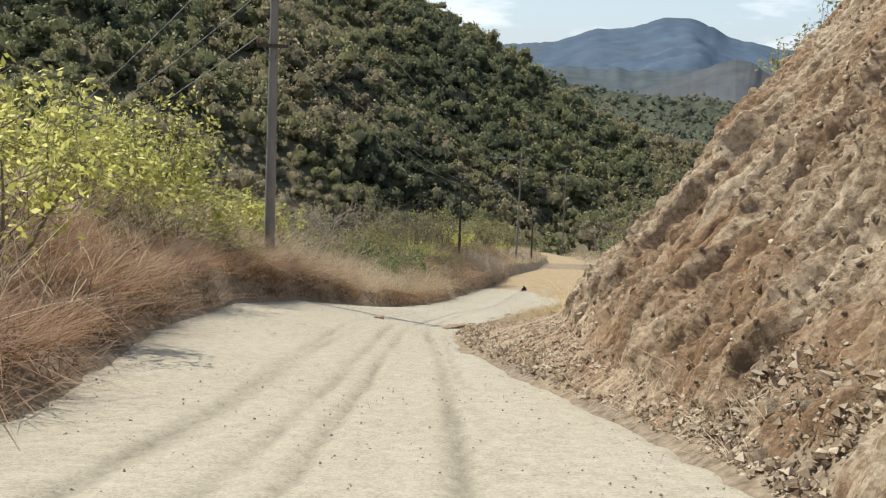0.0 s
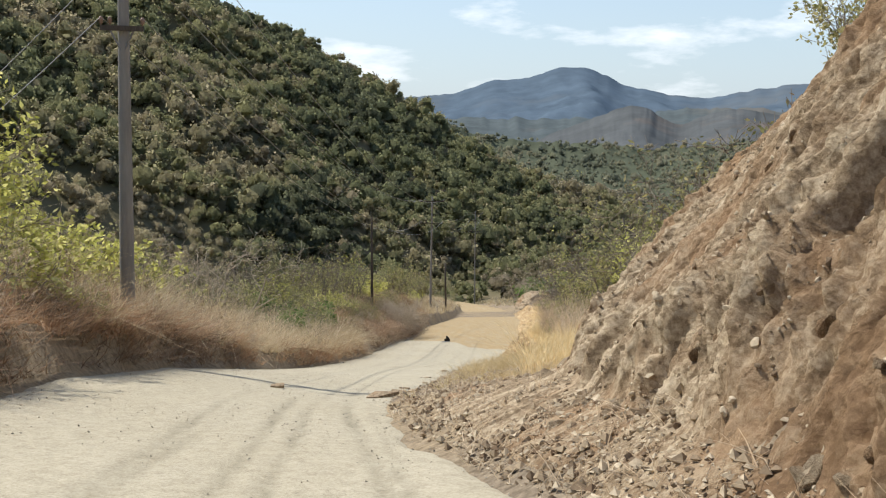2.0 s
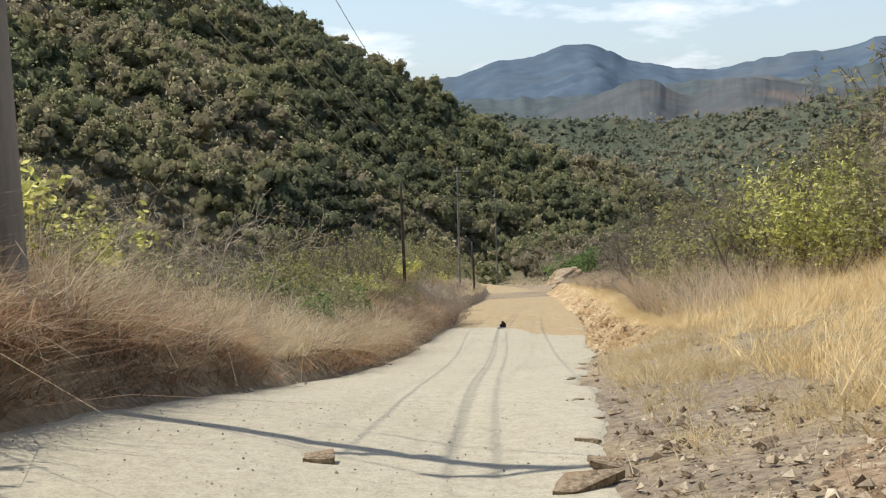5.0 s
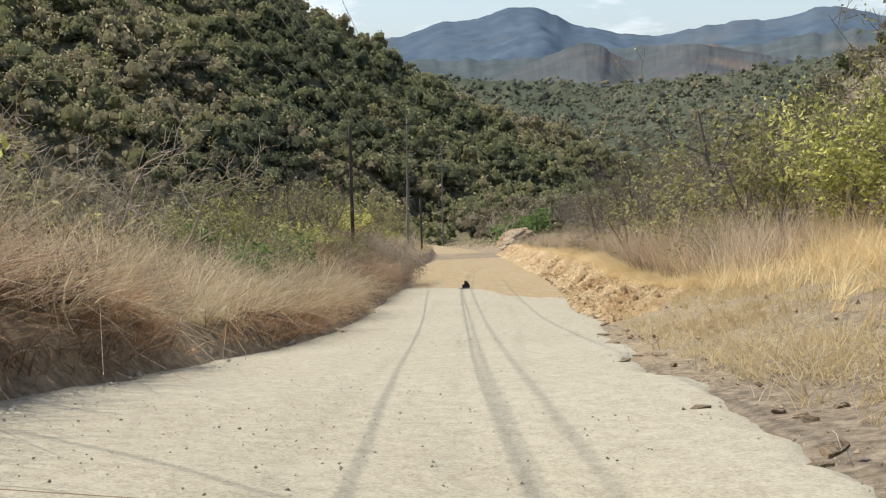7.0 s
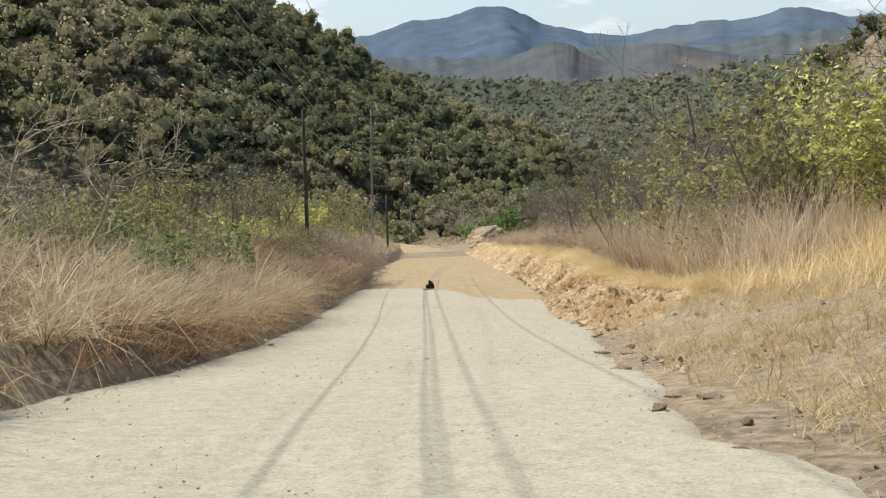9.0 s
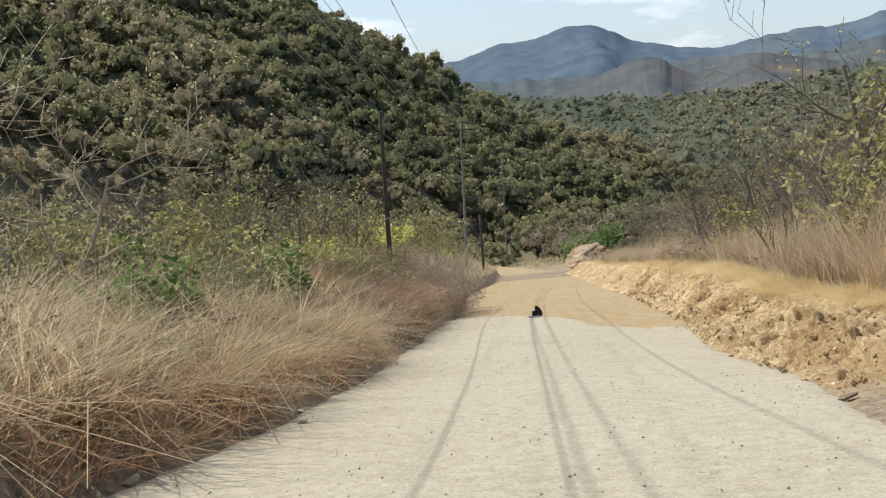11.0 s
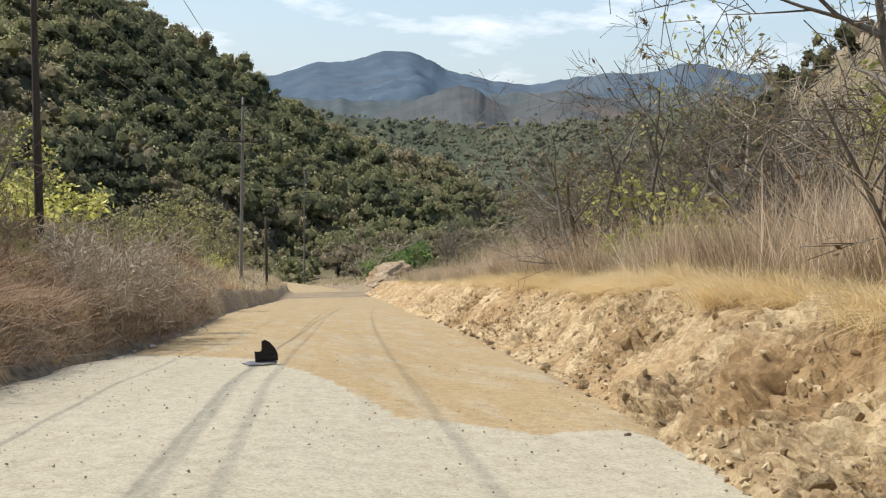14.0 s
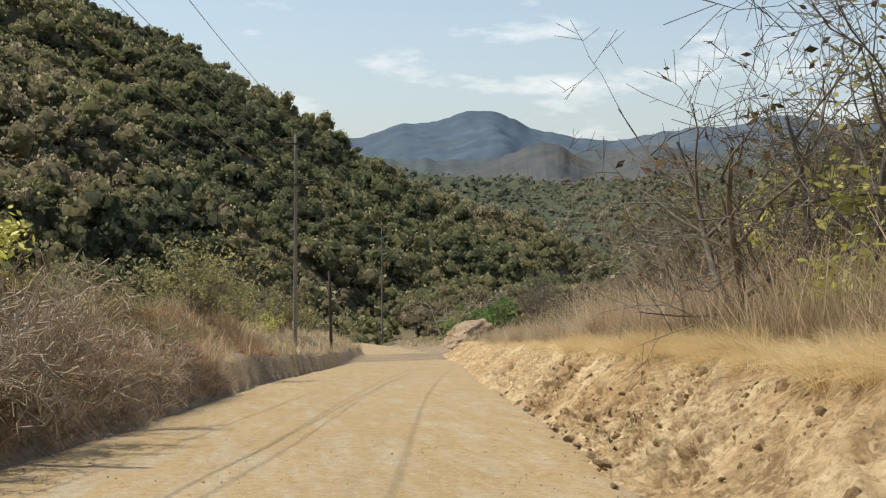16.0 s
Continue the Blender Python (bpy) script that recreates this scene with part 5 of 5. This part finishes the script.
def wire(a, b, sag, rad=0.011, n=28):
    a, b = Vector(a), Vector(b)
    V, F = [], []
    side = (b - a).cross(Vector((0, 0, 1))).normalized()
    for i in range(n + 1):
        t = i / n
        p = a.lerp(b, t) - Vector((0, 0, 4 * sag * t * (1 - t)))
        V += [tuple(p + side * rad), tuple(p - side * rad * 0.5 + Vector((0, 0, rad * 0.87))), tuple(p - side * rad * 0.5 - Vector((0, 0, rad * 0.87)))]
    for i in range(n):
        for s in range(3):
            F.append((3 * i + s, 3 * i + (s + 1) % 3, 3 * i + 3 + (s + 1) % 3, 3 * i + 3 + s))
    tagged(part("power_line", mesh_of("power_line", V, F, WIRE)), "thin dark overhead wire strung between the power poles", "wire", "overhead wires")


near, crossed, bend, side_ends = ARM_ENDS["near"], ARM_ENDS["cross"], ARM_ENDS["bend"], ARM_ENDS["side"]
for i in (0, 1, 2, 3, 5):
    wire(near[i], crossed[i], 2.6 + 0.2 * i, 0.0145, 40)
for i in (0, 2, 3, 5):
    wire(crossed[i], bend[i], 2.5, 0.016)
wire(near[0], side_ends[0], 0.8, 0.018)
wire(near[2], side_ends[1], 0.8, 0.018)
wire(near[3], side_ends[2], 0.6, 0.018)


# ---- stones, clods and the thing on the road ----
def rocks():
    kinds = [stone_mesh("rock", 900 + k, CLOD) for k in range(6)]
    pale = [stone_mesh("rock", 940 + k, GRIT) for k in range(4)]
    r = random.Random(31)

    def put(x, y, s, lift=0.0, label="angular brown rock fallen at the foot of the cut slope", group="fallen rocks"):
        ob = new("rock", r.choice(pale if "pale" in label else kinds))
        ob.matrix_basis = pose(x, y, float(height(x, y)) + s * 0.2 + lift, r.uniform(-25, 25), r.uniform(-25, 25), r.uniform(0, 360))
        ob.scale = (s * r.uniform(0.8, 1.3), s, s * r.uniform(0.7, 1.1))
        tagged(ob, label, "rock", group)

    for k in range(105):
        y = r.uniform(9, 40)
        t = r.random() ** 0.7
        x = float(right_x(y)) * (1 - t) + float(min(foot_x(y), right_x(y) + 5)) * t + r.uniform(0, 0.5)
        put(x, y, r.choice((0.04, 0.05, 0.06, 0.08, 0.1, 0.14)))
    for x, y, s in ((2.9, 27.6, 0.22), (3.6, 29.0, 0.26), (2.6, 30.6, 0.18), (4.2, 30.6, 0.22), (3.2, 25.4, 0.20), (2.7, 22.6, 0.2), (4.9, 32.6, 0.2), (3.9, 33.6, 0.15), (2.2, 28.8, 0.15)):
        put(x, y, s)
    for k in range(62):
        y = r.uniform(64, 118)
        x = float(right_x(y)) + r.gauss(0.15, 0.3)
        put(x, y, r.choice((0.04, 0.05, 0.07, 0.09, 0.13)), 0.0, "broken tan stone at the foot of the earth bank", "stones along the bank")
    for k in range(18):
        y = r.uniform(40, 66)
        x = float(right_x(y)) + abs(r.gauss(0.2, 0.9))
        put(x, y, r.choice((0.03, 0.04, 0.05, 0.07)), 0.0, "loose tan stone on the road's crumbling edge", "stones along the bank")
    for k in range(70):
        y = r.uniform(46, 115)
        x = float(left_x(y)) - r.gauss(-0.12, 0.22)
        put(x, y, r.choice((0.03, 0.04, 0.05, 0.07, 0.11)), 0.0, "pale stone lying along the grassy verge", "stones along the verge")


rocks()


def gravel():
    """Loose grit on the road and its edges, and crumbled earth below the cut."""
    r = np.random.default_rng(77)
    n = 24000
    y = r.uniform(8, 118, n)
    u = np.where(r.uniform(0, 1, n) < 0.5, r.beta(0.35, 0.35, n), r.uniform(0, 1, n))
    x = left_x(y) + (right_x(y) - left_x(y)) * u
    s = 0.004 + 0.013 * r.uniform(0, 1, n) ** 6
    z = road_z(y) + cross(x, y) + 0.02
    m = 9000
    y2 = np.where(r.uniform(0, 1, m) < 0.94, r.uniform(10, 40, m), r.uniform(40, 70, m))
    t = r.uniform(0, 1, m)
    x2 = right_x(y2) + t * (np.minimum(foot_x(y2), right_x(y2) + 6) + 0.6 - right_x(y2))
    s2 = 0.012 + 0.055 * r.uniform(0, 1, m) ** 4
    for name, label, X, Y, Zs, S, mat in (("gravel", "loose pale gravel scattered over the road", x, y, z - 0.012, s, PEBBLE), ("rubble", "crumbled earth and small stones below the cut slope", x2, y2, height(x2, y2) + 0.05, s2, SHARD)):
        k = len(X)
        P = np.stack([X, Y, Zs], -1)
        dirs = np.array([[1, 0, 0], [0, 1, 0], [-1, 0, 0], [0, -1, 0], [0, 0, 0.8], [0, 0, -0.5]])
        J = dirs[None] * S[:, None, None] * r.uniform(0.6, 1.4, (k, 6, 1)) + r.normal(0, 0.2, (k, 6, 3)) * S[:, None, None]
        V = (P[:, None] + J).reshape(-1, 3)
        tri = np.array([[0, 1, 4], [1, 2, 4], [2, 3, 4], [3, 0, 4], [1, 0, 5], [2, 1, 5], [3, 2, 5], [0, 3, 5]])
        F = (np.arange(k) * 6)[:, None, None] + tri[None]
        stuff(name, mesh_of(name, V, F.reshape(-1, 3), mat, False), label, "gravel")


gravel()


def sheet(outline, thick, mat, name, bend=0.0):
    """A torn sheet from an outline, with thickness."""
    n = len(outline)
    V = [(x, bend * x * x, z) for x, z in outline] + [(x, bend * x * x + thick, z) for x, z in outline]
    bm = bmesh.new()
    vs = [bm.verts.new(v) for v in V]
    bm.faces.new(vs[:n])
    bm.faces.new(list(reversed(vs[n:])))
    for i in range(n):
        bm.faces.new((vs[i], vs[i + n], vs[(i + 1) % n + n], vs[(i + 1) % n]))
    bmesh.ops.recalc_face_normals(bm, faces=bm.faces)
    bmesh.ops.triangulate(bm, faces=bm.faces)
    me = bpy.data.meshes.new(name)
    bm.to_mesh(me)
    bm.free()
    me.materials.append(mat)
    return me


def road_marker():
    """A torn dark panel standing on a flat grey plate in the road."""
    x, y = 6.62, 88.4
    z = float(road_z(y) + cross(np.array(x), np.array(y)))
    root = tagged(new("torn_panel"), "torn dark panel propped upright on a grey plate in the road", "debris")
    root.matrix_basis = pose(x, y, z + 0.015, 0, 0, 12)
    root.scale = (0.82, 0.82, 0.9)
    up = [(-0.20, 0.0), (0.30, 0.0), (0.29, 0.14), (0.22, 0.27), (0.10, 0.38), (0.02, 0.42), (-0.05, 0.40), (-0.06, 0.22), (-0.12, 0.20), (-0.21, 0.21)]
    panel = part("panel", sheet(up, 0.035, DARKROCK, "panel", 0.25), root, "", pose(0.08, 0.05, 0.02, -8, 0, 0))
    for k in range(5):
        part("rivet", mesh_of("rivet", *lathe([(0.010, 0), (0.010, 0.006), (0.001, 0.01)], 6), STEEL), panel, "", pose(-0.02 + 0.06 * k, 0.25 * (0.02 - 0.06 * k) ** 2 - 0.003, 0.07 + 0.004 * k, 90, 0, 0))
    flat = [(-0.36, -0.10), (-0.15, -0.20), (0.20, -0.16), (0.38, -0.02), (0.33, 0.12), (0.02, 0.20), (-0.28, 0.12)]
    plate = sheet(flat, 0.02, STEEL, "plate")
    part("plate", plate, root, "flat grey plate", pose(-0.04, 0.0, 0.0, 90, 0, 0))


road_marker()


def slabs():
    """Broken pieces of old hard surface along the right edge."""
    r = random.Random(12)
    kinds = []
    for k in range(4):
        pts = sorted((r.uniform(0, 2 * math.pi) for i in range(7)))
        kinds.append(sheet([(math.cos(a) * r.uniform(0.35, 0.6), math.sin(a) * r.uniform(0.18, 0.32)) for a in pts], 0.10, CLOD, "stone_fragment"))
    for x, y, s in ((0.75, 35.6, 0.8), (1.2, 36.6, 0.6), (-1.6, 37.2, 0.55)) + tuple((float(right_x(y)) + r.uniform(-0.45, 0.25), y, r.uniform(0.15, 0.42)) for y in (38.6, 40.9, 41.4, 43.8, 44.1, 46.9, 49.2, 49.6, 50.1, 53.4, 56.0, 56.5, 61.2)):
        z = float(road_z(y) + cross(np.array(x), np.array(y)))
        ob = new("stone_fragment", r.choice(kinds))
        ob.matrix_basis = pose(x, y, z - 0.005, 90 + r.uniform(-9, 9), r.uniform(-9, 9), r.uniform(-60, 60))
        ob.scale = (s, s, s)
        tagged(ob, "flat broken stone at the crumbling road edge", "stone", "broken stones")


slabs()


def outcrop():
    """The pale boulder beside the bend."""
    bm = bmesh.new()
    bmesh.ops.create_icosphere(bm, subdivisions=5, radius=1.0)
    cuts = [(Vector((random.gauss(0, 1), random.gauss(0, 1), random.gauss(0, 0.8))).normalized(), random.uniform(0.6, 0.88)) for k in range(14)]
    for v in bm.verts:
        for nrm, c in cuts:
            over = v.co.dot(nrm) - c
            if over > 0:
                v.co -= nrm * over * 0.9
        v.co *= 1 + 0.16 * noise.fractal(v.co * 2.5, 1.0, 2.0, 4)
        v.co = Vector((v.co.x * 4.6, v.co.y * 3.2, v.co.z * 1.6))
    me = bpy.data.meshes.new("boulder")
    bm.to_mesh(me)
    bm.free()
    me.materials.append(CLOD)
    ob = new("boulder", me)
    ob.matrix_basis = pose(34.5, 214, float(height(34.5, 214)) + 0.6, 6, -12, 20)
    tagged(ob, "large pale weathered boulder on the bank at the bend", "boulder")


outcrop()
